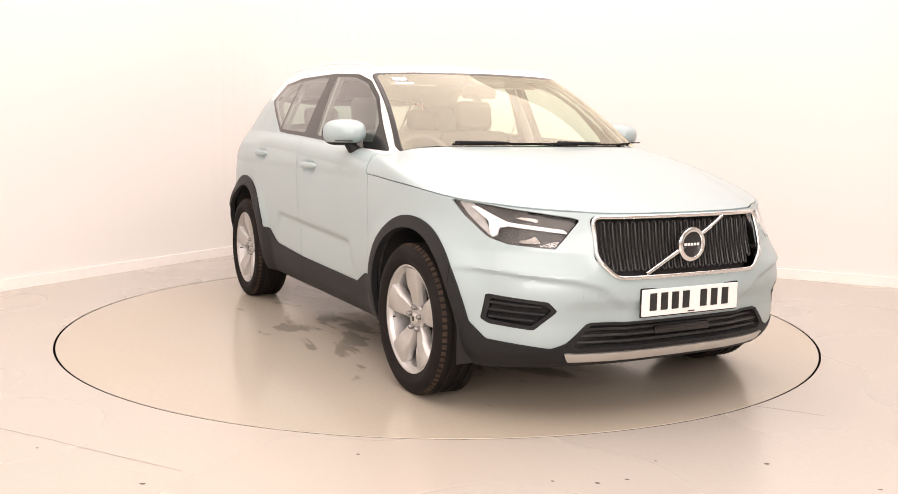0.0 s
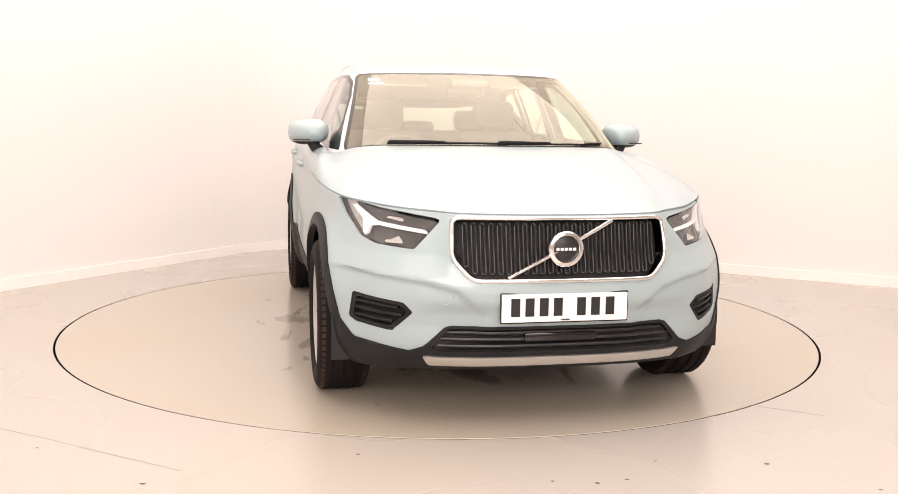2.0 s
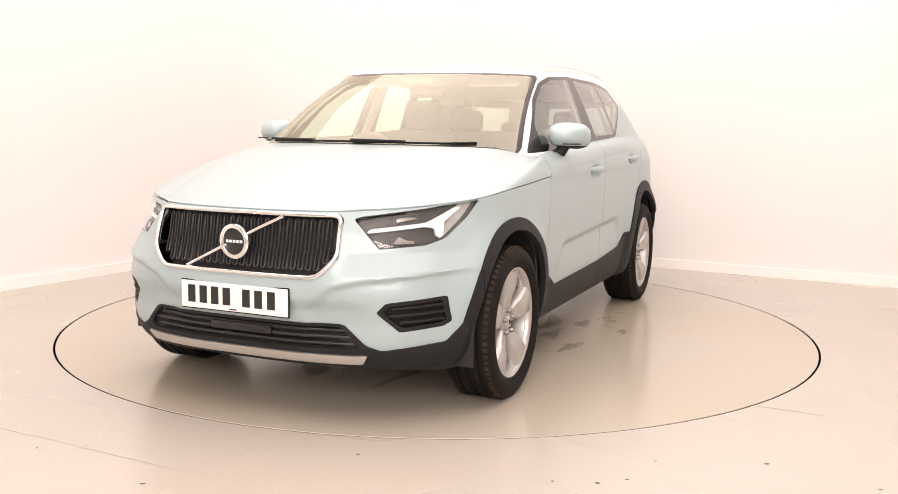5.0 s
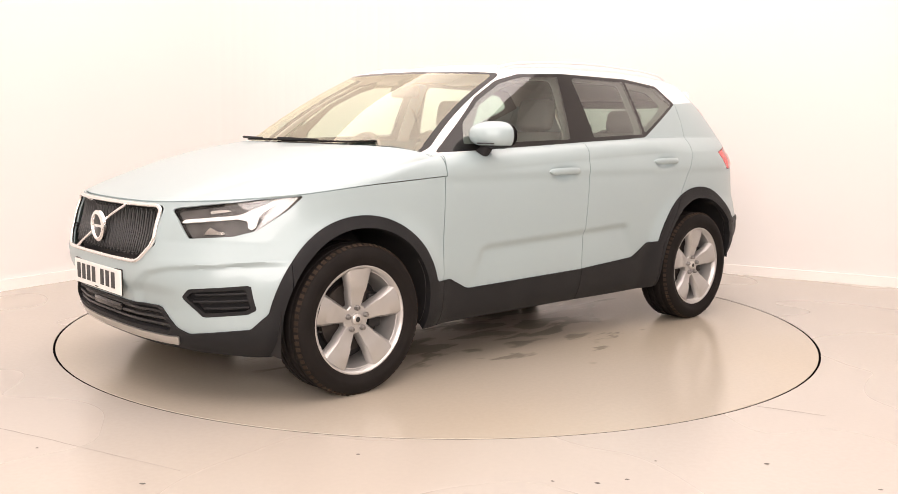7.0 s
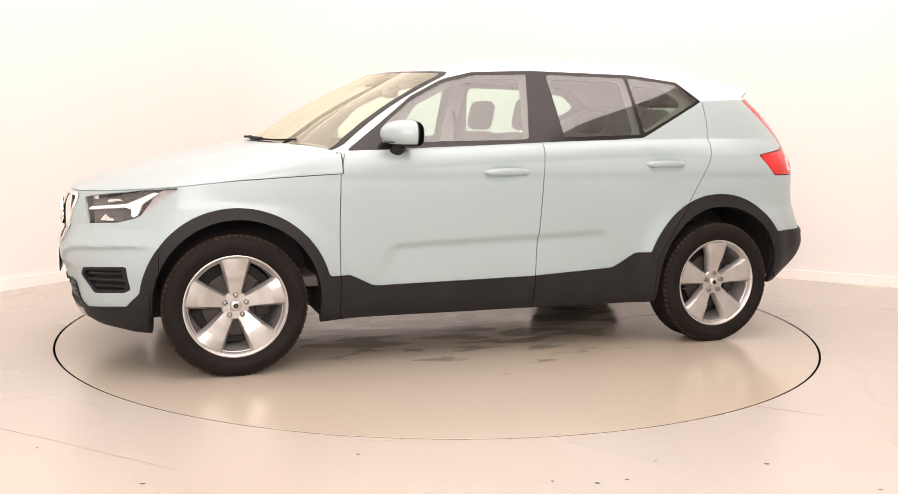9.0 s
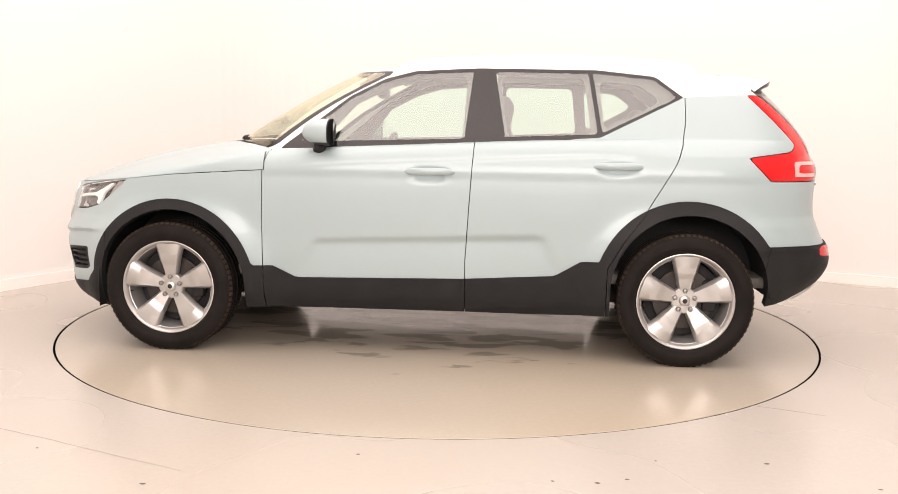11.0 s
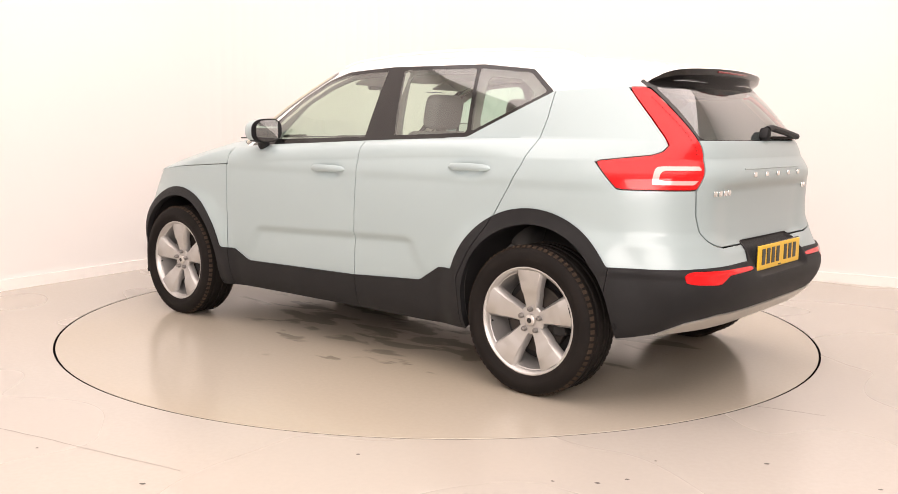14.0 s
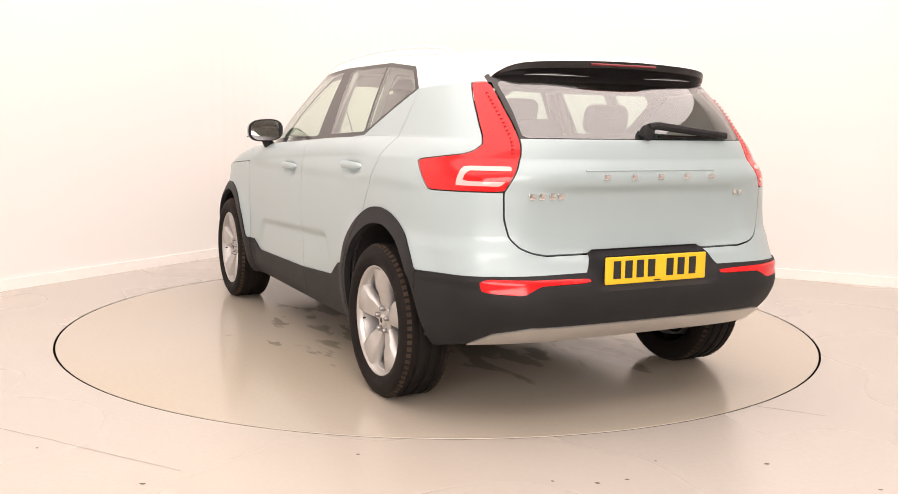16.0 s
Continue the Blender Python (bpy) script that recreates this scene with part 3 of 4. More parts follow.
    out["cowl"], hood = gap(hood, lambda x, y, z: ((x - 0.5) / 0.675).clip(0) ** 2.7 + (y / 0.79) ** 2.7 - 1.0, 0.004)
    t2, rest = gap(rest, tail, 0.005)
    g2, rest = gap(rest, gate, 0.007)
    f2, rest = gap(rest, fd)
    r2, rest = gap(rest, rd)
    out["hood"] = hood
    # glasshouse
    scr_line = polygon((-0.1, 1.06), (0.735, 1.06), (0.742, 1.100), (0.614, 1.486), (0.597, 1.500), (-0.1, 1.508))
    scr = only(lambda x, y, z: scr_line(y, z), lambda x, y, z: 0.05 - x)
    dlo_line = polygon((0.785, 1.078), (0.61, 1.212), (0.42, 1.362), (0.235, 1.458), (0.07, 1.499), (-0.27, 1.516), (-0.88, 1.512), (-1.185, 1.480), (-1.328, 1.372), (-0.90, 1.160), (-0.29, 1.128))
    dlo = only(lambda x, y, z: dlo_line(x, z), wide)
    rear_line = polygon((-0.1, 1.162), (0.585, 1.162), (0.585, 1.6), (-0.1, 1.6))
    rear = only(lambda x, y, z: np.maximum(rear_line(y, z), z - 1.425), lambda x, y, z: x + 1.6)
    t3, top = gap(top, tail, 0.005)
    screen, top = split(top, scr)
    windows, top = split(top, dlo)
    back, top = split(top, rear)
    g3, top = split(top, only(gate, lambda x, y, z: z - 1.2))
    white_line = polygon((2.0, 1.0), (2.0, 2.0), (-2.5, 2.0), (-2.5, 1.40), (-1.62, 1.392), (-1.30, 1.372), (-0.95, 1.30), (-0.5, 1.10), (0.5, 1.05))
    white, body = split(top, lambda x, y, z: white_line(x, z))
    f3, body = gap(body, fd)
    r3, body = gap(body, rd)
    rest = merge(rest, body)
    pane_line = polygon((0.60, 1.125), (0.56, 1.225), (0.405, 1.345), (0.225, 1.437), (0.06, 1.477), (-0.235, 1.491), (-0.200, 1.150))
    pane2_line = polygon((-0.36, 1.493), (-0.838, 1.488), (-0.885, 1.182), (-0.418, 1.163))
    pane3_line = polygon((-0.868, 1.488), (-0.885, 1.488), (-1.175, 1.459), (-1.288, 1.372), (-0.915, 1.190))
    p1, win = split(windows, lambda x, y, z: pane_line(x, z) - 0.004)
    p2, win = split(win, lambda x, y, z: pane2_line(x, z) - 0.004)
    p3, win = split(win, lambda x, y, z: pane3_line(x, z) - 0.004)
    out.update(clad=clad, door=merge(f1, f2, f3), rear_door=merge(r1, r2, r3), tailgate=merge(g1, g2, g3), tail=merge(t1, t2, t3), rest=rest,
               windows=windows, white=white, screen=screen, back=back, frames=win, p1=p1, p2=p2, p3=p3, fd=fd, rd=rd)
    return out


S = build_shell()


def welded(mesh, dist=0.0006):
    bm = bmesh.new()
    vs = [bm.verts.new(tuple(q)) for q in mesh[0]]
    for g in mesh[1]:
        try:
            bm.faces.new([vs[i] for i in g])
        except ValueError:
            pass
    bmesh.ops.remove_doubles(bm, verts=bm.verts, dist=dist)
    bmesh.ops.dissolve_degenerate(bm, edges=bm.edges, dist=0.0002)
    bmesh.ops.recalc_face_normals(bm, faces=bm.faces)
    bm.verts.index_update()
    v = np.array([tuple(q.co) for q in bm.verts])
    f = [tuple(q.index for q in g.verts) for g in bm.faces]
    # outward normals: most faces look away from the car's middle
    s = 0.0
    for g in bm.faces:
        c = g.calc_center_median()
        s += g.calc_area() * g.normal.dot(Vector((c.x * 0.3, c.y, c.z - 0.7)))
    bm.free()
    if s < 0:
        f = [g[::-1] for g in f]
    return v, f


FOGS, TAILS = [], []


def skin():
    for side, m in zip("lr", sided(S["door"])):
        d = panel("front_door", welded(m), PAINT, car, "pale blue front door with black sill cladding")
    for m in sided(S["rear_door"]):
        panel("rear_door", welded(m), PAINT, car, "pale blue rear door")
    for m in sided(S["fender"]):
        panel("front_wing", welded(m), PAINT, car)
    ahead, behind = split(S["rest"], lambda x, y, z: 0.3 - x)
    for m in sided(merge(S["quarter"], behind)):
        panel("rear_quarter", welded(m), PAINT, car)
    for m in sided(ahead):
        panel("wing_top", welded(m), PAINT, car)
    panel("front_bumper", welded(S["front_bumper"]), PAINT, car)
    panel("cowl", pushed(welded(S["cowl"]), -0.006), CLAD, car)
    panel("front_skid_plate", pushed(welded(S["skid"]), 0.014), SILVER, car, "satin silver lip under the bumper", 0.02)
    panel("rear_skid_plate", pushed(welded(S["rear_skid"]), 0.014), SILVER, car, "satin silver rear skid plate", 0.02)
    panel("lower_intake", pushed(welded(S["intake"]), -0.05), DARK, car)
    for m in sided(S["reflector"]):
        panel("rear_reflector", pushed(welded(m), 0.008), RED, car, "red bumper reflector", 0.01)
    panel("bonnet", welded(S["hood"]), PAINT, car)
    panel("tailgate", welded(S["tailgate"]), PAINT, car)
    panel("roof", welded(S["white"]), WHITE, car, "white contrast roof and windscreen pillars")
    panel("headlining", pushed(welded(S["white"]), -0.016), LINER, car, "pale headlining", 0)
    edge_line = polygon((-0.1, 0.9), (0.735, 0.9), (0.728, 1.098), (0.600, 1.484), (0.59, 1.490), (-0.1, 1.496))
    clear, band = split(S["screen"], lambda x, y, z: edge_line(y, z))
    panel("windscreen_border", welded(band), GLOSSB, car, "black screen border", 0.004)
    S["screen"] = clear
    rear_line = polygon((-0.1, 1.166), (0.555, 1.166), (0.562, 1.175), (0.560, 1.385), (0.55, 1.395), (-0.1, 1.400))
    clear, band = split(S["back"], lambda x, y, z: rear_line(y, z))
    panel("rear_window_border", welded(band), GLOSSB, car, "black rear window border", 0.004)
    S["back"] = clear
    panel("windscreen", welded(S["screen"]), SCREEN, car, "clear windscreen", 0).visible_shadow = False
    panel("rear_window", welded(S["back"]), REARGLASS, car, "rear window", 0).visible_shadow = False
    for key in ("p1", "p2", "p3"):
        for m in sided(S[key]):
            panel("side_window", welded(m), GLASS, car, "", 0).visible_shadow = False
    holes = (polygon((0.50, 1.155), (0.37, 1.315), (0.20, 1.400), (0.05, 1.440), (-0.17, 1.450), (-0.155, 1.185), r=0.036),
             polygon((-0.42, 1.452), (-0.79, 1.448), (-0.82, 1.215), (-0.46, 1.200), r=0.036),
             polygon((-0.93, 1.440), (-1.09, 1.425), (-1.17, 1.372), (-0.95, 1.25), r=0.028))
    for m in sided(S["windows"]):
        lining = split(m, lambda x, y, z: -np.minimum(np.minimum(holes[0](x, z), holes[1](x, z)), holes[2](x, z)))[0]
        panel("window_lining", pushed(welded(lining), -0.035), PILLAR, car, "grey-beige inner window trim", 0.006)
    for m in sided(S["frames"]):
        panel("window_frame", welded(m), GLOSSB, car, "gloss black window surround")
    black = pushed(welded(S["clad"]), 0.007)
    low, black = gap(black, lambda x, y, z: 1.70 - x, 0.003)
    panel("lower_front_bumper", welded(low), CLAD, car, "black plastic lower bumper", 0.03)
    low, black = gap(black, lambda x, y, z: x + 1.735 + (z - 0.5) * 0.2, 0.003)
    panel("lower_rear_bumper", welded(low), CLAD, car, "black plastic rear bumper", 0.03)
    d1, black = gap(black, S["fd"], 0.004)
    d2, black = gap(black, S["rd"], 0.004)
    for name, mesh in (("door_cladding", d1), ("door_cladding", d2)):
        for m in sided(mesh):
            panel(name, welded(m), CLAD, car, "black plastic door cladding", 0.03)
    fr, re = split(black, lambda x, y, z: -x)
    for mesh in (fr, re):
        for m in sided(mesh):
            panel("wheel_arch_trim", welded(m), CLAD, car, "black plastic wheel arch trim", 0.03)
    tee = polygon((0.530, 0.786), (0.530, 0.800), (0.708, 0.823), (0.735, 0.842), (0.785, 0.882), (0.800, 0.882), (0.760, 0.826), (0.765, 0.766), (0.750, 0.760), (0.738, 0.800), (0.712, 0.808))
    outer = polygon((0.728, 0.70), (0.742, 0.80), (0.750, 0.85), (0.80, 0.95), (0.9, 0.95), (0.9, 0.70))
    beams = (polygon((0.625, 0.745), (0.640, 0.775), (0.650, 0.776), (0.662, 0.757), (0.700, 0.757), (0.695, 0.745)),
             polygon((0.610, 0.825), (0.622, 0.843), (0.690, 0.853), (0.705, 0.846), (0.655, 0.836)))
    for m in sided(S["lamp"]):
        m = welded(m)
        lamp = panel("headlight", m, LENS, car, "headlight with white T-shaped running light", 0)
        lamp.visible_shadow = False
        tip, bowl = split(pushed(m, -0.035), lambda x, y, z: outer(y, z))
        panel("housing", bowl, LAMPDARK, lamp, "dark lamp bowl")
        panel("side_reflector", tip, LAMPBOX, lamp, "pale grey outer lamp corner")
        panel("running_light", pushed(split(m, lambda x, y, z: tee(y, z))[0], -0.010), LAMPWHITE, lamp, "white T-shaped light strip", 0.012)
        for shape in beams:
            panel("reflector", pushed(split(m, lambda x, y, z: shape(y, z))[0], -0.020), CHROME, lamp, "chrome reflector", 0.01)
    for m in sided(S["fog"]):
        m = welded(m)
        fog = panel("fog_lamp_surround", pushed(m, -0.03), CLAD, car, "black slatted bumper vent")
        side = 1 if m[0][0][1] > 0 else -1
        FOGS.append((fog, side))
        rim_line = polygon((0.600, 0.476), (0.630, 0.508), (0.800, 0.526), (0.812, 0.432), (0.790, 0.416), (0.668, 0.402))
        edge = split(m, lambda x, y, z: -rim_line(y, z) - 0.008)[0]
        if edge[1]:
            panel("rim", pushed(edge, -0.002), CLAD, fog, "", 0.03)
    tl = lambda x, y, z: np.maximum(np.maximum(np.abs(z - 1.016) - 0.038, x + 1.885), TAIL_INNER(z) + 0.018 - y)
    ti = lambda x, y, z: np.maximum(np.maximum(np.abs(z - 1.016) - 0.021, x + 1.908), 0.55 - y)
    for m in sided(S["tail"]):
        m = welded(m)
        lamp = panel("tail_light", m, RED, car, "red wraparound tail light")
        TAILS.append((lamp, 1 if m[0][0][1] > 0 else -1))
        panel("inner_lining", pushed(m, -0.022), LINER, lamp, "pale pillar lining", 0)
        c = split(split(m, tl)[0], lambda x, y, z: -ti(x, y, z))[0]
        panel("light_bar", pushed(c, 0.003), PINK, lamp, "pale C-shaped light bar", 0.006)
    panel("grille_backing", pushed(welded(S["grille"]), -0.055), DARK, car, "dark recess behind the grille")


skin()


# ---- the car: fittings ----
from mathutils.bvhtree import BVHTree


def shell_tree():
    low, strip, house = body_rows()
    v, f = merge(loft(low), loft(strip), loft(house))
    return BVHTree.FromPolygons([Vector(q) for q in v], f)


TREE = shell_tree()


def at_front(y, z, out=0.0):
    p, n, _, _ = TREE.ray_cast(Vector((4, y, z)), Vector((-1, 0, 0)))
    return p + Vector((out, 0, 0))


def at_rear(y, z, out=0.0):
    p, n, _, _ = TREE.ray_cast(Vector((-4, y, z)), Vector((1, 0, 0)))
    return p - Vector((out, 0, 0))


def at_side(x, z, s=1, out=0.0):
    p, n, _, _ = TREE.ray_cast(Vector((x, 3 * s, z)), Vector((0, -s, 0)))
    return p + Vector((0, out * s, 0))


def at_top(x, y, out=0.0):
    p, n, _, _ = TREE.ray_cast(Vector((x, y, 3)), Vector((0, 0, -1)))
    return p + Vector((0, 0, out))


def rounded(pts, r=0.02, n=5):
    """The corners of a closed flat outline, rounded."""
    out, m = [], len(pts)
    for i in range(m):
        p, a, b = Vector(pts[i]), Vector(pts[i - 1]), Vector(pts[(i + 1) % m])
        k = min(r, (a - p).length * 0.45, (b - p).length * 0.45)
        s, e = p + (a - p).normalized() * k, p + (b - p).normalized() * k
        out += [s * (1 - t) ** 2 + p * 2 * t * (1 - t) + e * t * t for t in [j / n for j in range(n + 1)]]
    return out


def dense(pts, step=0.02, closed=True):
    out = []
    for a, b in zip(pts, (pts[1:] + pts[:1]) if closed else pts[1:]):
        a, b = Vector(a), Vector(b)
        k = max(1, int((b - a).length / step))
        out += [a + (b - a) * (i / k) for i in range(k)]
    return out if closed else out + [Vector(pts[-1])]


def wheel():
    """Alloy wheel, its outer face to +y, about its own middle."""
    ob_name = "wheel"
    R, W = 0.343, 0.112
    barrel = lathe([(0.205, -0.09), (0.212, 0.03), (0.222, 0.075), (0.236, 0.083), (0.246, 0.088), (0.249, 0.094), (0.2485, 0.100), (0.243, 0.101), (0.236, 0.096), (0.231, 0.088), (0.222, 0.070), (0.215, 0.03)], 72)
    spokes = []
    for i in range(5):
        a0 = math.pi / 2 + i * 2 * math.pi / 5
        vs, fs = [], []
        steps = 12
        for k in range(steps + 1):
            t = k / steps
            r = 0.040 + t * 0.192
            w = 0.030 + 0.050 * t ** 1.15
            y0 = 0.062 + 0.020 * math.sin(t * math.pi * 0.55) + 0.006 * t + 0.006 * (1 if t > 0.42 else 0)
            for u, d in ((-1.0, -0.042), (-1.0, -0.020), (-0.80, -0.003), (-0.76, -0.0005), (0, 0.0015), (0.76, -0.0005), (0.80, -0.003), (1.0, -0.020), (1.0, -0.042)):
                vs.append((r, y0 + d, u * w))
        m = 9
        for k in range(steps):
            for j in range(m - 1):
                fs.append((k * m + j, k * m + j + 1, (k + 1) * m + j + 1, (k + 1) * m + j))
        ca, sa = math.cos(a0), math.sin(a0)
        spokes.append(([(x * ca - z * sa, y, x * sa + z * ca) for x, y, z in vs], fs))
    w = part(ob_name, barrel, ALLOY, car, "five-spoke silver alloy wheel")
    for sp in spokes:
        part("spoke", sp, ALLOY, w)
    part("hub", lathe([(0.0, 0.066), (0.062, 0.064), (0.068, 0.058), (0.068, 0.02), (0.0, 0.02)], 40), ALLOY, w)
    # tyre: rounded sidewalls, ribs and shoulder lugs
    half = [(0.240, 0.092), (0.250, 0.103), (0.262, 0.110), (0.280, 0.116), (0.283, 0.1175), (0.300, 0.1165), (0.317, 0.112), (0.327, 0.106), (0.335, 0.097), (0.339, 0.086)]
    tread = []
    for a, b in ((0.086, 0.056), (0.046, 0.008), ):
        tread += [(R - 0.002, a), (R, a - 0.004), (R + 0.0005, (a + b) / 2), (R, b + 0.002), (R - 0.007, b), (R - 0.007, b - 0.008)]
    right = half + tread
    prof = right + [(r, -y) for r, y in reversed(right)]
    tyre = lathe(prof, 90)
    lugs = []
    for i in range(72):
        for s in (1, -1):
            a = 2 * math.pi * (i + (0.5 if s < 0 else 0)) / 72
            b2 = bmesh.new()
            turn = Matrix.Rotation(-a, 4, "Y") @ Matrix.Translation((0.3368, 0.0905 * s, 0)) @ Matrix.Rotation(s * 0.55, 4, "Z")
            box(b2, (0.008, 0.020, 0.018), (0, 0, 0), 0, None)
            vv = [turn @ q.co for q in b2.verts]
            b2.verts.index_update()
            lugs.append((vv, [tuple(q.index for q in g.verts) for g in b2.faces]))
            b2.free()
    ty = part("tyre", tyre, RUBBER, w, "black treaded rubber tyre")
    tagged(part("tread", merge(*lugs), DUSTY, ty, "dusty brown shoulder lugs"), kind="stuff")
    part("hub_cap", lathe([(0.0, 0.079), (0.022, 0.077), (0.027, 0.072), (0.029, 0.062)], 28), SILVER, w, "silver centre cap")
    part("cap_mark", merge(lathe([(0.0, 0.0800), (0.011, 0.0800), (0.0125, 0.0785)], 24)), INK, w)
    for i in range(5):
        a = math.pi / 2 + i * 2 * math.pi / 5
        v, f = lathe([(0.0, 0.083), (0.004, 0.083), (0.005, 0.087), (0.009, 0.086), (0.0125, 0.079), (0.013, 0.060)], 10)
        part("wheel_nut", ([(x + 0.052 * math.cos(a), y, z + 0.052 * math.sin(a)) for x, y, z in v], f), STEEL, w)
    part("valve", tube([(0.215, 0.07, -0.03), (0.200, 0.085, -0.028)], 0.004), DARK, w)
    part("brake_disc", lathe([(0.05, 0.012), (0.155, 0.012), (0.157, 0.0), (0.155, -0.012), (0.05, -0.012)], 48), RUST, w, "worn iron brake disc")
    # near-black disc behind the spokes paints the shade in their gaps
    part("gap_shade_disc", lathe([(0.04, -0.030), (0.198, -0.030), (0.200, -0.034)], 40), DARK, w, "dark disc standing in for the shade between the spokes")
    bm = bmesh.new()
    box(bm, (0.07, 0.07, 0.16), (-0.13, 0.0, 0.02), 0.012)
    part("brake_caliper", bm, DARK, w)
    return w


def wheels():
    w = wheel()
    w.matrix_basis = pose(1.351, 0.818, 0.341)
    for x, y, rz in ((-1.351, 0.818, 0), (1.351, -0.818, 180), (-1.351, -0.818, 180)):
        copy_thing(w, pose(x, y, 0.341, 0, 0, rz))
    for x, z, r in ((1.335, 0.36, 0.412), (-1.365, 0.385, 0.412)):
        for s in (1, -1):
            line = [(x + r, 0.22 if x > 0 else 0.27)] + [(x + r * math.cos(math.pi * i / 26), z + r * math.sin(math.pi * i / 26)) for i in range(27)] + [(x - r, 0.25 if x > 0 else 0.36)]
            n = len(line)
            vs = [(a, y * s, b) for a, b in line for y in (0.48, 0.885)]
            fs = [(2 * i, 2 * i + 1, 2 * i + 3, 2 * i + 2) for i in range(n - 1)]
            k = len(vs)
            vs += [(a, 0.48 * s, b) for a, b in line]
            fs.append(tuple(range(k, k + n)))
            part("arch_liner", (vs, fs), DARK, car, "dark wheel arch liner")
    bm = bmesh.new()
    box(bm, (3.3, 1.10, 0.14), (0.1, 0, 0.32), 0.05)
    # plate added behind the lower intake to block light leaking in
    box(bm, (0.10, 1.02, 0.20), (2.00, 0, 0.38), 0.02)
    box(bm, (1.85, 1.66, 0.14), (0.0, 0, 0.315), 0.04)
    part("underbody", bm, DARK, car, "dark underbody with an added light-blocking plate behind the intake")


wheels()


def grille():
    edge = [(y, z) for y, z in ((-0.440, 0.852), (0.440, 0.852), (0.446, 0.692), (0.372, 0.612), (-0.372, 0.612), (-0.446, 0.692))]
    line = dense(rounded([Vector((y, z)) for y, z in edge], 0.035), 0.02)
    frame_path = [at_front(p.x, p.y, 0.004) for p in line]
    g = part("grille_frame", tube(frame_path, 0.0095, 10, True), CHROME, car, "polished grille surround")
    f = polygon(*[(y, z) for y, z in edge])
    n = 26
    for i in range(n):
        y = -0.4225 + 0.845 * i / (n - 1)
        zs = [z for z in np.linspace(0.60, 0.86, 120) if f(np.array([y]), np.array([z]))[0] < -0.020 and f(np.array([y + 0.009]), np.array([z]))[0] < -0.014 and f(np.array([y - 0.009]), np.array([z]))[0] < -0.014]
        if not zs:
            continue
        lo, hi = min(zs), max(zs)
        loop = [(y - 0.0085, lo + 0.01), (y - 0.0085, (lo + hi) / 2), (y - 0.0085, hi - 0.01), (y - 0.005, hi - 0.002), (y + 0.005, hi - 0.002), (y + 0.0085, hi - 0.01), (y + 0.0085, (lo + hi) / 2), (y + 0.0085, lo + 0.01), (y + 0.005, lo + 0.002), (y - 0.005, lo + 0.002)]
        path = [at_front(a, b, -0.022 - 0.012 * math.sin(math.pi * (b - lo) / (hi - lo))) for a, b in loop]
        part("grille_bar", tube(path, 0.0042, 6, True), BARS, g)
    c = at_front(0, 0.735, 0.012)
    bar = [at_front(y, 0.735 + (y + 0.012) * 0.50, 0.006) for y in np.linspace(-0.235, 0.205, 16)]
    part("grille_slash", tube(bar, 0.0075, 8), CHROME, g, "chrome diagonal bar")
    ring = lathe([(0.050, 0.0), (0.050, 0.012), (0.054, 0.018), (0.064, 0.018), (0.071, 0.012), (0.072, 0.0)], 48)
    turn = lambda v: [(c.x - 0.006 + y, x, c.z + z) for x, y, z in v]
    part("badge", (turn(ring[0]), ring[1]), CHROME, g, "chrome ring emblem")
    d = lathe([(0.0, 0.009), (0.046, 0.009), (0.052, 0.006)], 40)
    part("badge_disc", (turn(d[0]), d[1]), INK, g)
    bm = bmesh.new()
    for i in range(5):
        box(bm, (0.002, 0.012, 0.011), (c.x + 0.004, -0.034 + 0.017 * i, c.z), 0)
    part("badge_mark", bm, PLATE_W, g)
    for z, x in ((0.395, -0.020), (0.370, -0.012), (0.340, -0.016)):
        w = 0.455 if z > 0.38 else 0.49
        path = [at_front(y, z, x) for y in np.linspace(-w, w, 30)]
        part("intake_slat", tube(path, 0.008, 8), BARS, car)
    bm = bmesh.new()
    box(bm, (0.02, 0.30, 0.035), tuple(at_front(0, 0.378, -0.01)), 0.006)
    part("radar_cover", bm, GLOSSB, car)
    # tow-eye cover on the bumper, drawn by its joint
    ring = [at_front(-0.47 + 0.030 * math.cos(a), 0.545 + 0.030 * math.sin(a), 0.0) for a in np.linspace(0, 2 * math.pi, 28)[:-1]]
    part("tow_cover", tube(ring, 0.0014, 5, True), PAINT, car)


grille()


def plate(at, facing, material, name):
    bm = bmesh.new()
    box(bm, (0.010, 0.520, 0.112), at, 0.004)
    p = part(name, bm, material, car, "number plate with black characters as plain bars", smooth=False)
    x = at[0] + 0.0065 * facing
    pos = [-0.205, -0.147, -0.089, -0.031, 0.065, 0.124, 0.185]
    for q in pos:
        bm = bmesh.new()
        box(bm, (0.002, 0.036, 0.072), (x, q * facing, at[2] + 0.004), 0)
        part("character_bar", bm, INK, p, smooth=False)
    bm = bmesh.new()
    box(bm, (0.006, 0.530, 0.122), (at[0] - 0.005 * facing, at[1], at[2]), 0.004)
    part("plate_holder", bm, GLOSSB, p)
    bm = bmesh.new()
    box(bm, (0.002, 0.034, 0.005), (x, 0, at[2] - 0.047), 0)
    part("maker_mark", bm, INK, p, smooth=False)


plate((at_front(0.0, 0.505).x + 0.010, 0, 0.505), 1, PLATE_W, "front_plate")
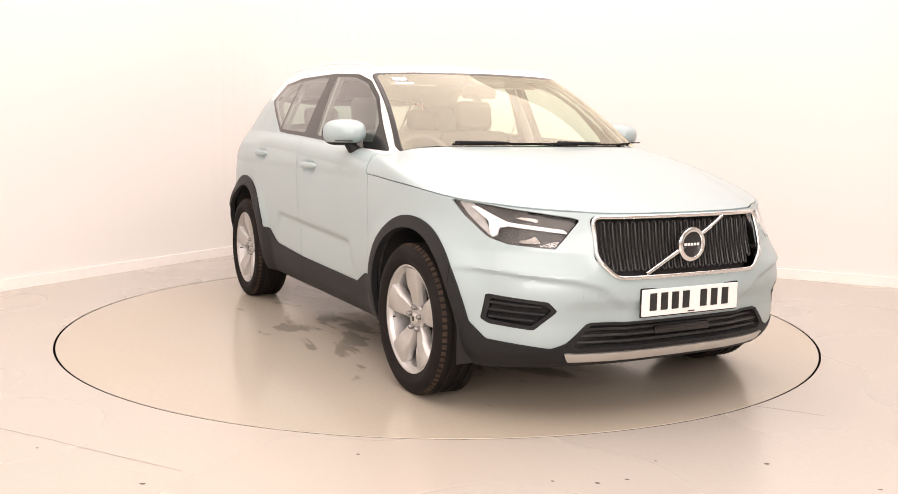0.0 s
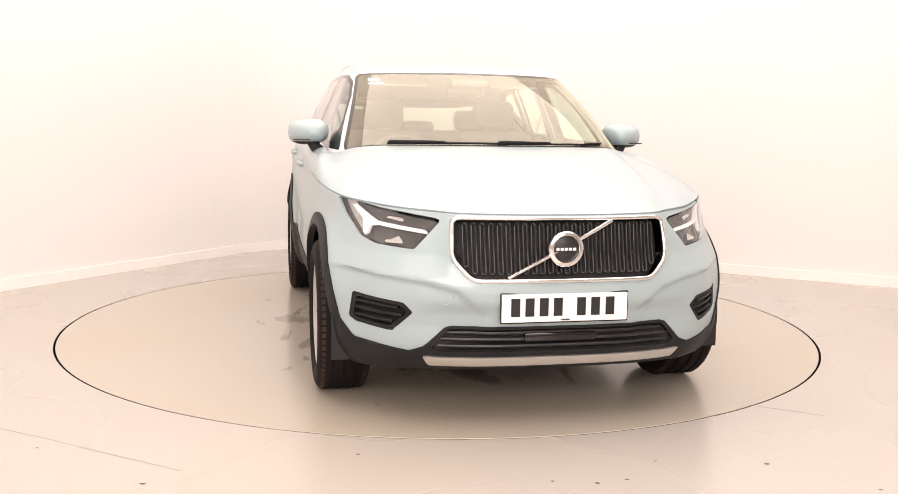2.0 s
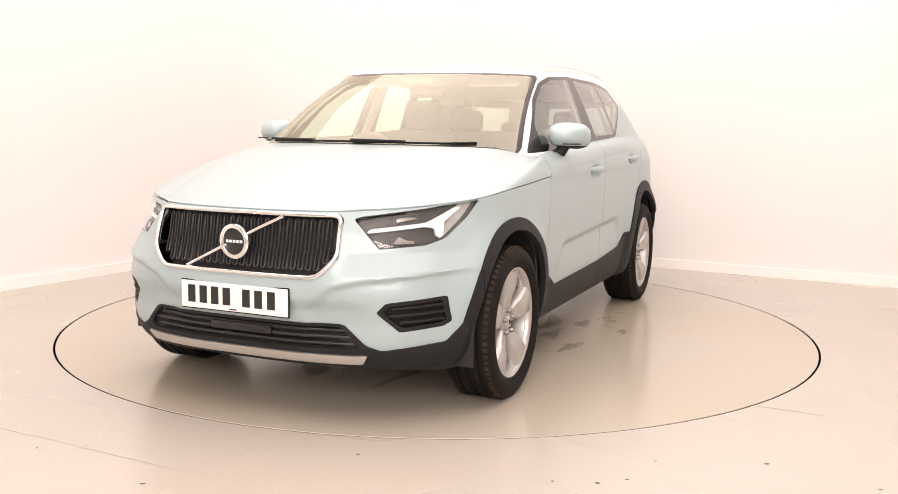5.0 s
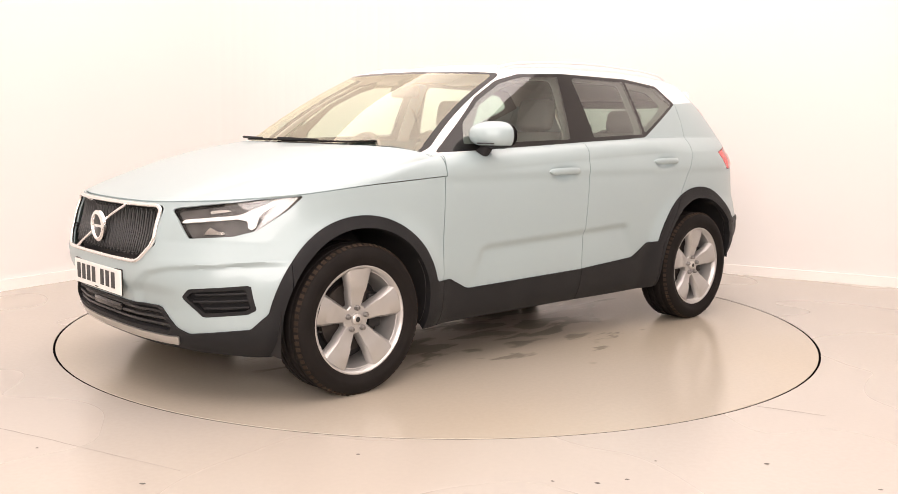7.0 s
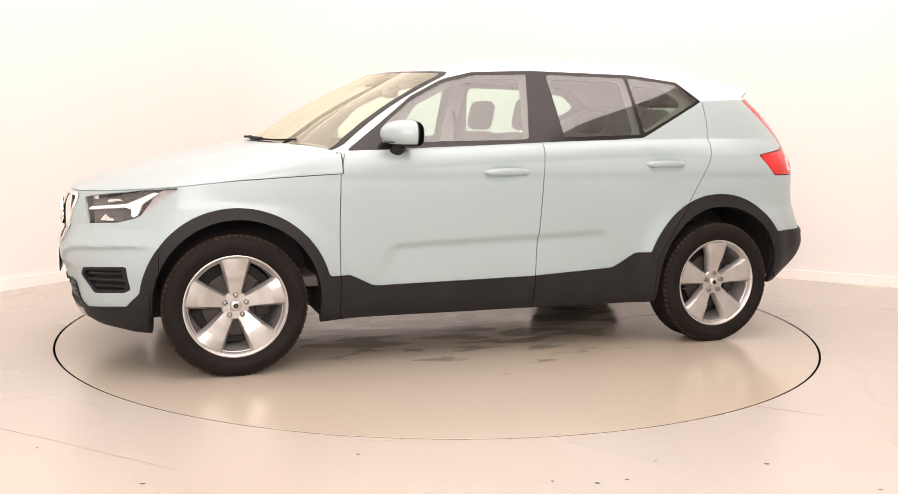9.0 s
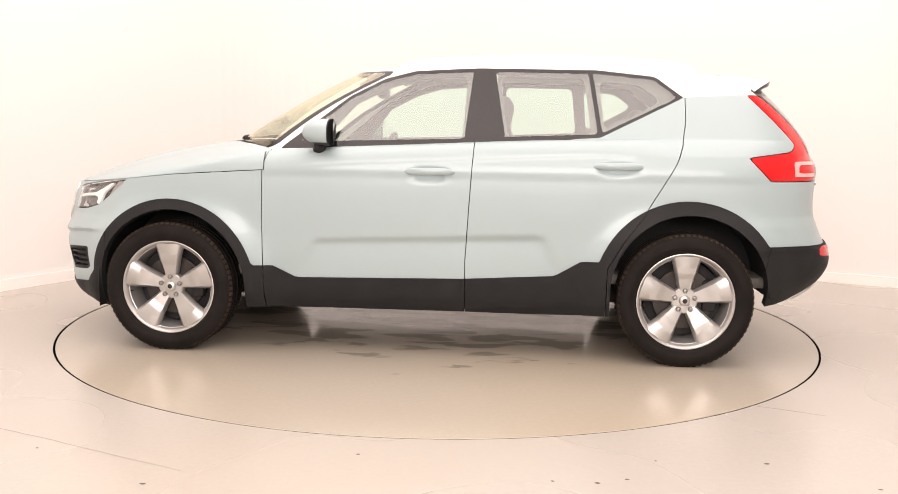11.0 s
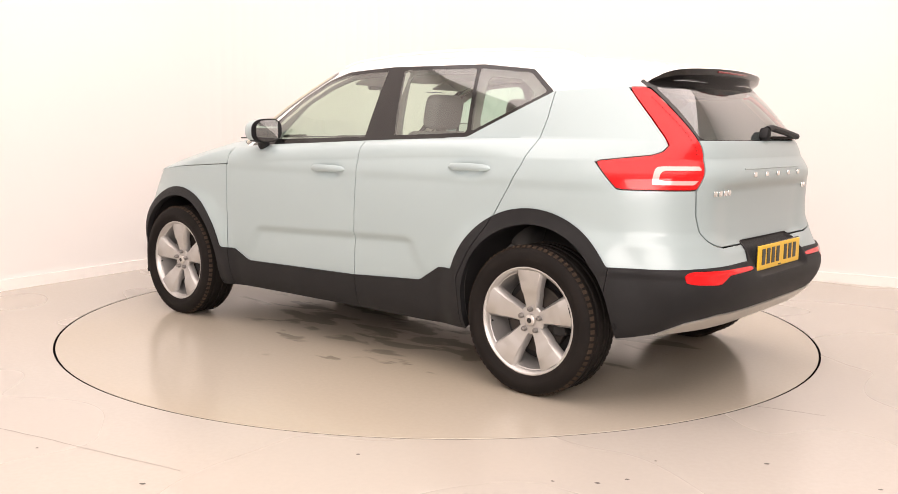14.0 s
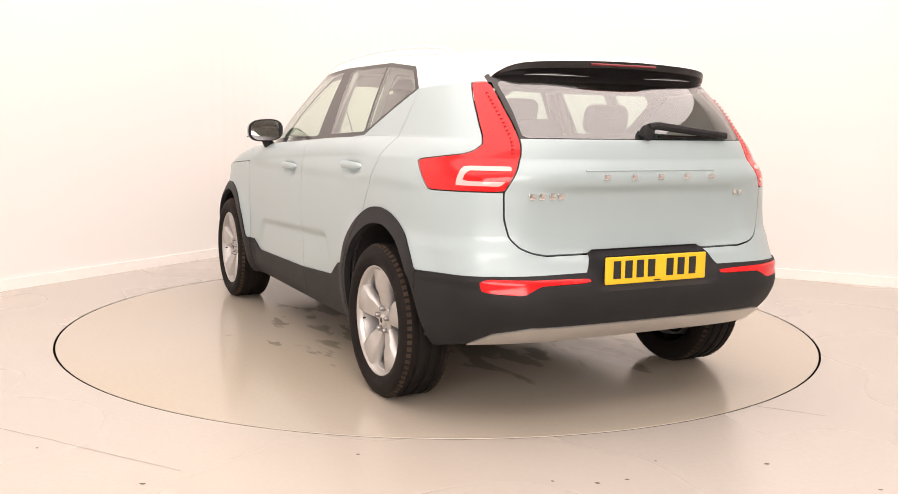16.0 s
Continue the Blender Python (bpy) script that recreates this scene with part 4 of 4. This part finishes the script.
plate((at_rear(0.0, 0.60).x - 0.014, 0, 0.640), -1, PLATE_Y, "rear_plate")


def mirror(s):
    vs, fs = [], []
    n, m = 20, 24
    # shell: a rounded wedge, fuller in front, flat behind
    for i in range(n + 1):
        u = i / n
        k = max(0.0, 1 - (1 - min(1.0, u * 1.02)) ** 2.4) ** 0.5
        for j in range(m):
            a = 2 * math.pi * j / m
            c, d = math.cos(a), math.sin(a)
            e = 2 / 2.7
            y = 0.108 * k * math.copysign(abs(c) ** e, c)
            z = 0.068 * k * math.copysign(abs(d) ** e, d)
            x = 0.100 - 0.150 * u + 0.030 * (y / 0.1) * (-1) * (1 - u)
            vs.append((0.53 + x, (0.900 + y) * s, 1.170 + z - 0.008 * (y / 0.1) + 0.004 * c))
    for i in range(n):
        for j in range(m):
            k2 = (j + 1) % m
            fs.append((i * m + j, i * m + k2, (i + 1) * m + k2, (i + 1) * m + j))
    low, up = split((np.array(vs), fs), lambda x, y, z: z - 1.118)
    mo = part("door_mirror", welded(up), PAINT, car, "pale blue door mirror on a black foot")
    part("mirror_base", welded(low), CLAD, mo)
    last = vs[-m:]
    rim = [(0.474, q[1], q[2]) for q in last]
    part("mirror_back", ([*last, *rim], [tuple(range(m, 2 * m))] + [(j, (j + 1) % m, m + (j + 1) % m, m + j) for j in range(m)]), CLAD, mo)
    inner = [(0.462 - 0.14 * (abs(q[1]) - 0.9), 0.900 * s + (q[1] - 0.900 * s) * 0.93, 1.17 + (q[2] - 1.17) * 0.90) for q in last]
    part("mirror_glass", (inner, [tuple(range(m))]), MIRRORM, mo, "mirror glass")
    foot = [(0.56, 0.800 * s, 1.050), (0.555, 0.835 * s, 1.062), (0.545, 0.865 * s, 1.085), (0.535, 0.880 * s, 1.115)]
    part("mirror_foot", tube(foot, 0.034, 12, False, 0.9), CLAD, mo, "black mirror stalk")
    sig = [(0.625 - 0.03 * t, (0.90 + 0.085 * t) * s, 1.128) for t in np.linspace(0, 1, 6)]
    part("indicator", tube(sig, 0.004, 6), BARS, mo)


for side in (1, -1):
    mirror(side)


def handle(x0, x1, z, s):
    xs = np.linspace(x0, x1, 18)
    mid, half = (x0 + x1) / 2, abs(x1 - x0) / 2
    vs, fs = [], []
    for i, x in enumerate(xs):
        t = (x - mid) / half
        h = 0.0165 * (1 - abs(t) ** 5) ** 0.5 + 0.002
        o = 0.030 * (1 - abs(t) ** 3.2) + 0.001
        b = at_side(x0 if x > mid else x1, z, s)
        for k in range(10):
            a = 2 * math.pi * k / 10
            vs.append((x, b.y + s * (o - 0.008 + 0.0095 * math.cos(a)), z + 0.004 * (1 - t * t) + h * math.sin(a)))
    for i in range(len(xs) - 1):
        for k in range(10):
            fs.append((i * 10 + k, i * 10 + (k + 1) % 10, (i + 1) * 10 + (k + 1) % 10, (i + 1) * 10 + k))
    fs += [tuple(range(10)), tuple(range(len(vs) - 10, len(vs)))[::-1]]
    h = part("door_handle", (vs, fs), PAINT, car, "pale blue pull handle")


for side in (1, -1):
    handle(0.095, -0.165, 0.976, side)
    handle(-0.865, -1.118, 1.018, side)


def rail(s):
    xs = np.linspace(0.16, -1.40, 40)
    top = curve((0.16, 1.528), (0.08, 1.549), (-0.1, 1.568), (-0.45, 1.585), (-0.9, 1.582), (-1.2, 1.567), (-1.34, 1.547), (-1.40, 1.522))
    path = [(x, 0.585 * s - 0.01 * s * abs(x + 0.6), float(top(x))) for x in xs]
    r = part("roof_rail", tube(path, 0.012, 10, False, 0.9), RAIL, car, "slim pale satin roof rail")
    vs, fs = [], []
    for p in path:
        vs += [p, (p[0], p[1], at_top(p[0], p[1]).z - 0.004)]
    fs = [(2 * i, 2 * i + 1, 2 * i + 3, 2 * i + 2) for i in range(len(path) - 1)]
    web = part("rail_foot", (vs, fs), WHITE, r)
    md = web.modifiers.new("thickness", "SOLIDIFY")
    md.thickness, md.offset = 0.018, 0


for side in (1, -1):
    rail(side)


def spoiler():
    ys = np.linspace(-0.600, 0.600, 41)
    top, under = [], []
    for y in ys:
        q = abs(y) / 0.60
        xl = -1.50 - 0.14 * q ** 3
        xt = -1.876 + 0.090 * q ** 2 + 0.110 * q ** 12
        zt = 1.495 - 0.024 * q ** 2 - 0.078 * q ** 14
        yy = y * (1 - 0.03 * q ** 4)
        zl = at_top(xl, y * 0.96).z + 0.003
        thin = 1 - q ** 10
        top.append([(xl, y * 0.97, zl - 0.006), (xl * 0.6 + xt * 0.4, y * 0.98, zl * 0.5 + zt * 0.5 + 0.008 * thin), (xl * 0.2 + xt * 0.8, yy, zt + 0.004 * thin), (xt, yy, zt), (xt - 0.004, yy, zt - 0.006)])
        base = -1.74 + 0.06 * q ** 3
        under.append([(xt - 0.004, yy, zt - 0.006), (xt + 0.002, yy, zt - 0.008 - 0.026 * thin), (xt + 0.035 * thin + 0.004, yy, zt - 0.010 - 0.045 * thin), (base - 0.03 * thin, yy, min(1.365 + 0.03 * q ** 4, zt - 0.012)), (base + 0.06, yy * 1.02, min(1.355 + 0.03 * q ** 4, zt - 0.014))])

    def net(rows):
        n = len(rows[0])
        vs = [p for r in rows for p in r]
        fs = [(i * n + j, i * n + j + 1, (i + 1) * n + j + 1, (i + 1) * n + j) for i in range(len(rows) - 1) for j in range(n - 1)]
        return vs, fs
    t = part("spoiler", net(top), WHITE, car, "white roof spoiler with black underside")
    u = net(under)
    n = len(top[0])
    for i in (0, len(ys) - 1):
        k = len(u[0])
        ring = top[i] + under[i][1:]
        u = (u[0] + ring, u[1] + [tuple(range(k, k + len(ring)))])
    part("spoiler_underside", u, GLOSSB, t, "gloss black underside")
    bl = [(-1.874 + 0.125 * (abs(y) / 0.6) ** 2.4, y, 1.474) for y in np.linspace(-0.17, 0.17, 13)]
    part("brake_light", tube(bl, 0.007, 6, False, 0.8), REDDARK, t, "dark red high brake light")


REDDARK = shader("dark_red_lens", (0.20, 0.02, 0.025), 0.2)
spoiler()


def lens_ribs():
    """Short dark ribs down the inner edge of each tail light."""
    for lamp, s in TAILS:
        for z in np.linspace(1.105, 1.345, 17):
            p = at_rear((float(TAIL_INNER(z)) + 0.024) * s, z, -0.0022)
            bm = bmesh.new()
            box(bm, (0.004, 0.024, 0.005), tuple(p))
            part("lens_rib", bm, RIBRED, lamp, smooth=False)


RIBRED = shader("deep_red_lens", (0.40, 0.008, 0.010), 0.25)
lens_ribs()


def wipers():
    piv = at_rear(0.02, 1.195, 0.0)
    bm = bmesh.new()
    box(bm, (0.05, 0.055, 0.06), (piv.x - 0.022, 0.0, 1.192), 0.018, Matrix.Rotation(0.4, 4, "X"))
    w = part("rear_wiper", bm, CLAD, car, "black rear wiper parked on the window")
    arm = [at_rear(y, z, o) for y, z, o in ((0.0, 1.215, 0.045), (-0.05, 1.222, 0.05), (-0.2, 1.205, 0.045), (-0.38, 1.188, 0.03), (-0.43, 1.183, 0.028))]
    part("wiper_arm", tube(arm, 0.018, 8, False, 0.9), CLAD, w)
    blade = [at_rear(y, 1.176 + 0.0 * y, 0.016) for y in np.linspace(-0.06, -0.45, 12)]
    part("wiper_blade", tube(blade, 0.008, 6), RUBBER, w)
    for y0, y1 in ((-0.55, 0.05), (-0.02, 0.58)):
        blade = []
        for t in np.linspace(0, 1, 14):
            y = y0 + (y1 - y0) * t
            x = 0.5 + 0.655 * max(0.0, 1 - (abs(y) / 0.79) ** 2.7) ** (1 / 2.7) - 0.03 * t
            blade.append(at_top(x, y, 0.008))
        b = part("front_wiper", tube(blade, 0.0055, 6), RUBBER, car, "black windscreen wiper")
        arm = [p + Vector((0.03 * (1 - i / 6), 0, 0.012 - 0.001 * i)) for i, p in enumerate(blade[:7])]
        part("wiper_arm", tube(arm, 0.007, 6), CLAD, b)


wipers()


def marks():
    """Raised metal lettering kept as plain shapes."""
    def bars(name, ys, z, w, h, out=0.004):
        for y in ys:
            bm = bmesh.new()
            p = at_rear(y, z, out)
            box(bm, (0.006, w, h), tuple(p), 0.002)
            part(name, bm, CHROME, car)
    bars("tailgate_letter", np.linspace(0.235, -0.310, 5), 1.013, 0.030, 0.022)
    bars("model_letter", (0.560, 0.518, 0.468, 0.428), 0.938, 0.030, 0.024)
    bars("engine_mark", (-0.480, -0.510), 0.940, 0.020, 0.024)
    p = [at_rear(y, 1.040, 0.001) for y in np.linspace(0.33, -0.33, 14)]
    part("tailgate_crease", tube(p, 0.004, 6), PAINT, car)


marks()


def cabin():
    inner = pushed(welded(loft(body_rows()[0])), -0.045)
    inner = split(inner, lambda x, y, z: 0.62 - y + 0 * x)[0]
    _, keep = split(inner, lambda x, y, z: np.minimum(circ(1.335, 0.36, 0.41)(x, y, z), circ(-1.365, 0.385, 0.41)(x, y, z)))
    for m in sided(keep):
        part("door_lining", m, TRIM, car, "dark door lining")
    bm = bmesh.new()
    box(bm, (3.0, 1.5, 0.06), (-0.4, 0, 0.42), 0.02)
    part("cabin_floor", bm, TRIM, car)
    # dashboard
    vs, fs = [], []
    prof = [(1.05, 1.02), (0.95, 1.060), (0.78, 1.060), (0.66, 1.045), (0.60, 1.01), (0.58, 0.93), (0.62, 0.80), (0.72, 0.60)]
    ys = np.linspace(-0.74, 0.74, 25)
    for y in ys:
        hood = 0.035 * math.exp(-((y + 0.37) / 0.17) ** 2)
        for x, z in prof:
            vs.append((x - 0.10 * (abs(y) / 0.74) ** 3, y, z + (hood if 0.6 <= x < 0.9 else 0)))
    n = len(prof)
    fs = [(i * n + j, i * n + j + 1, (i + 1) * n + j + 1, (i + 1) * n + j) for i in range(24) for j in range(n - 1)]
    part("dashboard", (vs, fs), TRIM, car, "dark dashboard")
    c, tilt = Vector((0.40, -0.37, 0.985)), radians(-24)
    ring = [c + Matrix.Rotation(tilt, 3, "Y") @ Vector((0, 0.185 * math.cos(a), 0.185 * math.sin(a))) for a in np.linspace(0, 2 * math.pi, 40)[:-1]]
    sw = part("steering_wheel", tube(ring, 0.016, 10, True), TRIM, car, "dark steering wheel")
    bm = bmesh.new()
    box(bm, (0.05, 0.15, 0.11), tuple(c), 0.03, Matrix.Rotation(tilt, 4, "Y"))
    box(bm, (0.02, 0.34, 0.03), tuple(c), 0.008, Matrix.Rotation(tilt, 4, "Y"))
    part("wheel_boss", bm, TRIM, sw)

    def seat(x, y, w, rear=False):
        bm = bmesh.new()
        box(bm, (0.52, w, 0.16), (x + 0.16, y, 0.60), 0.06, Matrix.Rotation(radians(-6), 4, "Y"), 3)
        s = part("front_seat" if not rear else "rear_seat", bm, SEAT, car, "charcoal cloth seat")
        bm = bmesh.new()
        lean = Matrix.Rotation(radians(-16), 4, "Y")
        box(bm, (0.13, w, 0.58), (x - 0.16, y, 0.90), 0.055, lean, 3)
        if not rear:
            for q in (-1, 1):
                box(bm, (0.17, 0.09, 0.44), (x - 0.135, y + q * (w / 2 - 0.045), 0.88), 0.04, lean, 3)
        part("backrest", bm, SEAT, s)
        return s

    def headrest(s, x, y, z, w=0.26, h=0.19):
        bm = bmesh.new()
        box(bm, (0.10, w, h), (x, y, z), 0.045, Matrix.Rotation(radians(-12), 4, "Y"), 3)
        hr = part("headrest", bm, SEAT, s)
        part("headrest_posts", merge(tube([(x, y - 0.05, z - 0.02), (x + 0.03, y - 0.05, z - 0.19)], 0.006, 6), tube([(x, y + 0.05, z - 0.02), (x + 0.03, y + 0.05, z - 0.19)], 0.006, 6)), CHROME, s)
    for y in (0.37, -0.37):
        s = seat(-0.14, y, 0.50)
        headrest(s, -0.385, y, 1.285)
    s = seat(-0.98, 0, 1.28, True)
    for y, z in ((0.40, 1.255), (-0.40, 1.255), (0.0, 1.20)):
        headrest(s, -1.215, y, z, 0.25, 0.15 if y else 0.10)
    # mirror and sensor housing behind the windscreen
    bm = bmesh.new()
    box(bm, (0.05, 0.22, 0.07), (0.34, 0, 1.405), 0.02)
    part("cabin_mirror", bm, GLOSSB, car, "cabin mirror")
    bm = bmesh.new()
    box(bm, (0.12, 0.20, 0.03), (0.42, 0, 1.468), 0.012, Matrix.Rotation(radians(28), 4, "Y"))
    part("sensor_housing", bm, TRIM, car)
    bm = bmesh.new()
    box(bm, (0.30, 1.15, 0.02), (-1.62, 0, 1.06), 0.006)
    part("load_cover", bm, TRIM, car)
    for s2 in (1, -1):
        bm = bmesh.new()
        box(bm, (0.10, 0.04, 0.42), (-0.30, 0.70 * s2, 1.30), 0.015, Matrix.Rotation(radians(-6), 4, "Y") @ Matrix.Rotation(radians(22 * s2), 4, "X"))
        part("door_pillar_lining", bm, LINER, car)
        bm = bmesh.new()
        box(bm, (0.14, 0.30, 0.012), (0.12, 0.34 * s2, 1.47), 0.005, Matrix.Rotation(radians(24), 4, "Y"))
        part("sun_visor", bm, LINER, car)
        part("belt", tube([(-0.30, 0.68 * s2, 1.33), (-0.33, 0.62 * s2, 1.10), (-0.34, 0.60 * s2, 0.8)], 0.018, 6, False, 0.15), SEAT, car)


cabin()


def sticker():
    for k, (y, z, w, h) in enumerate(((-0.535, 1.462, 0.055, 0.018), (-0.530, 1.438, 0.075, 0.008))):
        q = [at_front(y + a * w / 2, z + b * h / 2, 0.004) for a, b in ((-1, -1), (1, -1), (1, 1), (-1, 1))]
        part("windscreen_sticker", (q, [(0, 1, 2, 3)]), STICK, car, "small blue and white sticker", smooth=False)


STICK = shader("blue_white_sticker", (0.55, 0.66, 0.85), 0.5)
sticker()


def fog_slats():
    for fog, s in FOGS:
        for z, y0, y1 in ((0.434, 0.660, 0.790), (0.464, 0.625, 0.800), (0.494, 0.640, 0.792)):
            path = [at_front(y * s, z + (y - 0.7) * 0.06, -0.016) for y in np.linspace(y0, y1, 12)]
            part("slat", tube(path, 0.007, 8), CLAD, fog)


fog_slats()


# ---- small marks on the floor ----
def floor_marks():
    rnd = random.Random(4)
    spots = [(-0.293, -2.408), (0.801, -2.444), (0.66, -2.625), (1.512, -2.693), (0.398, -2.648)]
    spots += [(rnd.uniform(-2.6, 2.6), rnd.uniform(-3.4, -2.3)) for _ in range(14)]
    vs, fs = [], []
    for x, y in spots:
        k, r = len(vs), rnd.uniform(0.003, 0.008)
        for i in range(6):
            a = i * math.pi / 3 + rnd.uniform(-0.3, 0.3)
            vs.append((x + r * 1.6 * math.cos(a), y + r * math.sin(a), 0.0005))
        vs.append((x, y, 0.003))
        fs += [(k + i, k + (i + 1) % 6, k + 6) for i in range(6)]
    tagged(part("floor_grit", (vs, fs), GRIT), "scattered dark specks of grit on the floor", "grit", kind="stuff")
    for line in (((-3.2, -1.45), (-1.724, -2.165), (-1.47, -2.29), (-1.175, -2.447), (-0.8, -2.64)), ((1.35, -1.722), (1.406, -1.75), (1.545, -1.819), (1.70, -1.90))):
        path = [(x + rnd.uniform(-0.004, 0.004), y, 0.0008) for x, y in [((1 - t) * a[0] + t * b[0], (1 - t) * a[1] + t * b[1]) for a, b in zip(line, line[1:]) for t in (0, 0.25, 0.5, 0.75)]]
        crack = part("floor_crack", tube(path, 0.0016, 5, False, 0.3), CRACK)
        tagged(crack, "hairline crack in the screed floor", "crack", kind="structure")


GRIT = shader("dark_grit", (0.10, 0.09, 0.08), 0.8)
CRACK = vary(shader("crack_shadow", (0.33, 0.30, 0.268), 0.8), 5.0, 0.2)
floor_marks()


# ---- what turns ----
TURN = [(0.0, -62.68), (0.5, -64.21), (1.0, -67.56), (1.5, -72.35), (2.0, -78.40), (2.5, -84.30), (3.0, -90.33), (3.5, -96.25), (4.0, -102.33), (4.5, -108.20),
        (5.0, -114.2), (5.5, -120.2), (6.0, -126.15), (6.5, -132.05), (7.0, -137.85), (7.5, -143.65), (8.0, -149.52), (8.5, -155.22), (9.0, -161.00),
        (9.5, -166.95), (10.0, -172.95), (10.5, -179.0), (11.0, -185.1), (11.5, -191.2), (12.0, -197.06), (12.5, -202.8), (13.0, -208.65), (13.5, -214.38),
        (14.0, -220.2), (14.5, -225.93), (15.0, -231.8), (15.5, -237.55), (16.0, -243.54)]


def motions():
    turn = TURN
    base = pose(*CAR_AT)
    walk(car, [(t, pose(0, 0, 0, 0, 0, a) @ base) for t, a in turn])
    walk(disc, [(t, pose(0, 0, 0, 0, 0, a)) for t, a in turn])


motions()
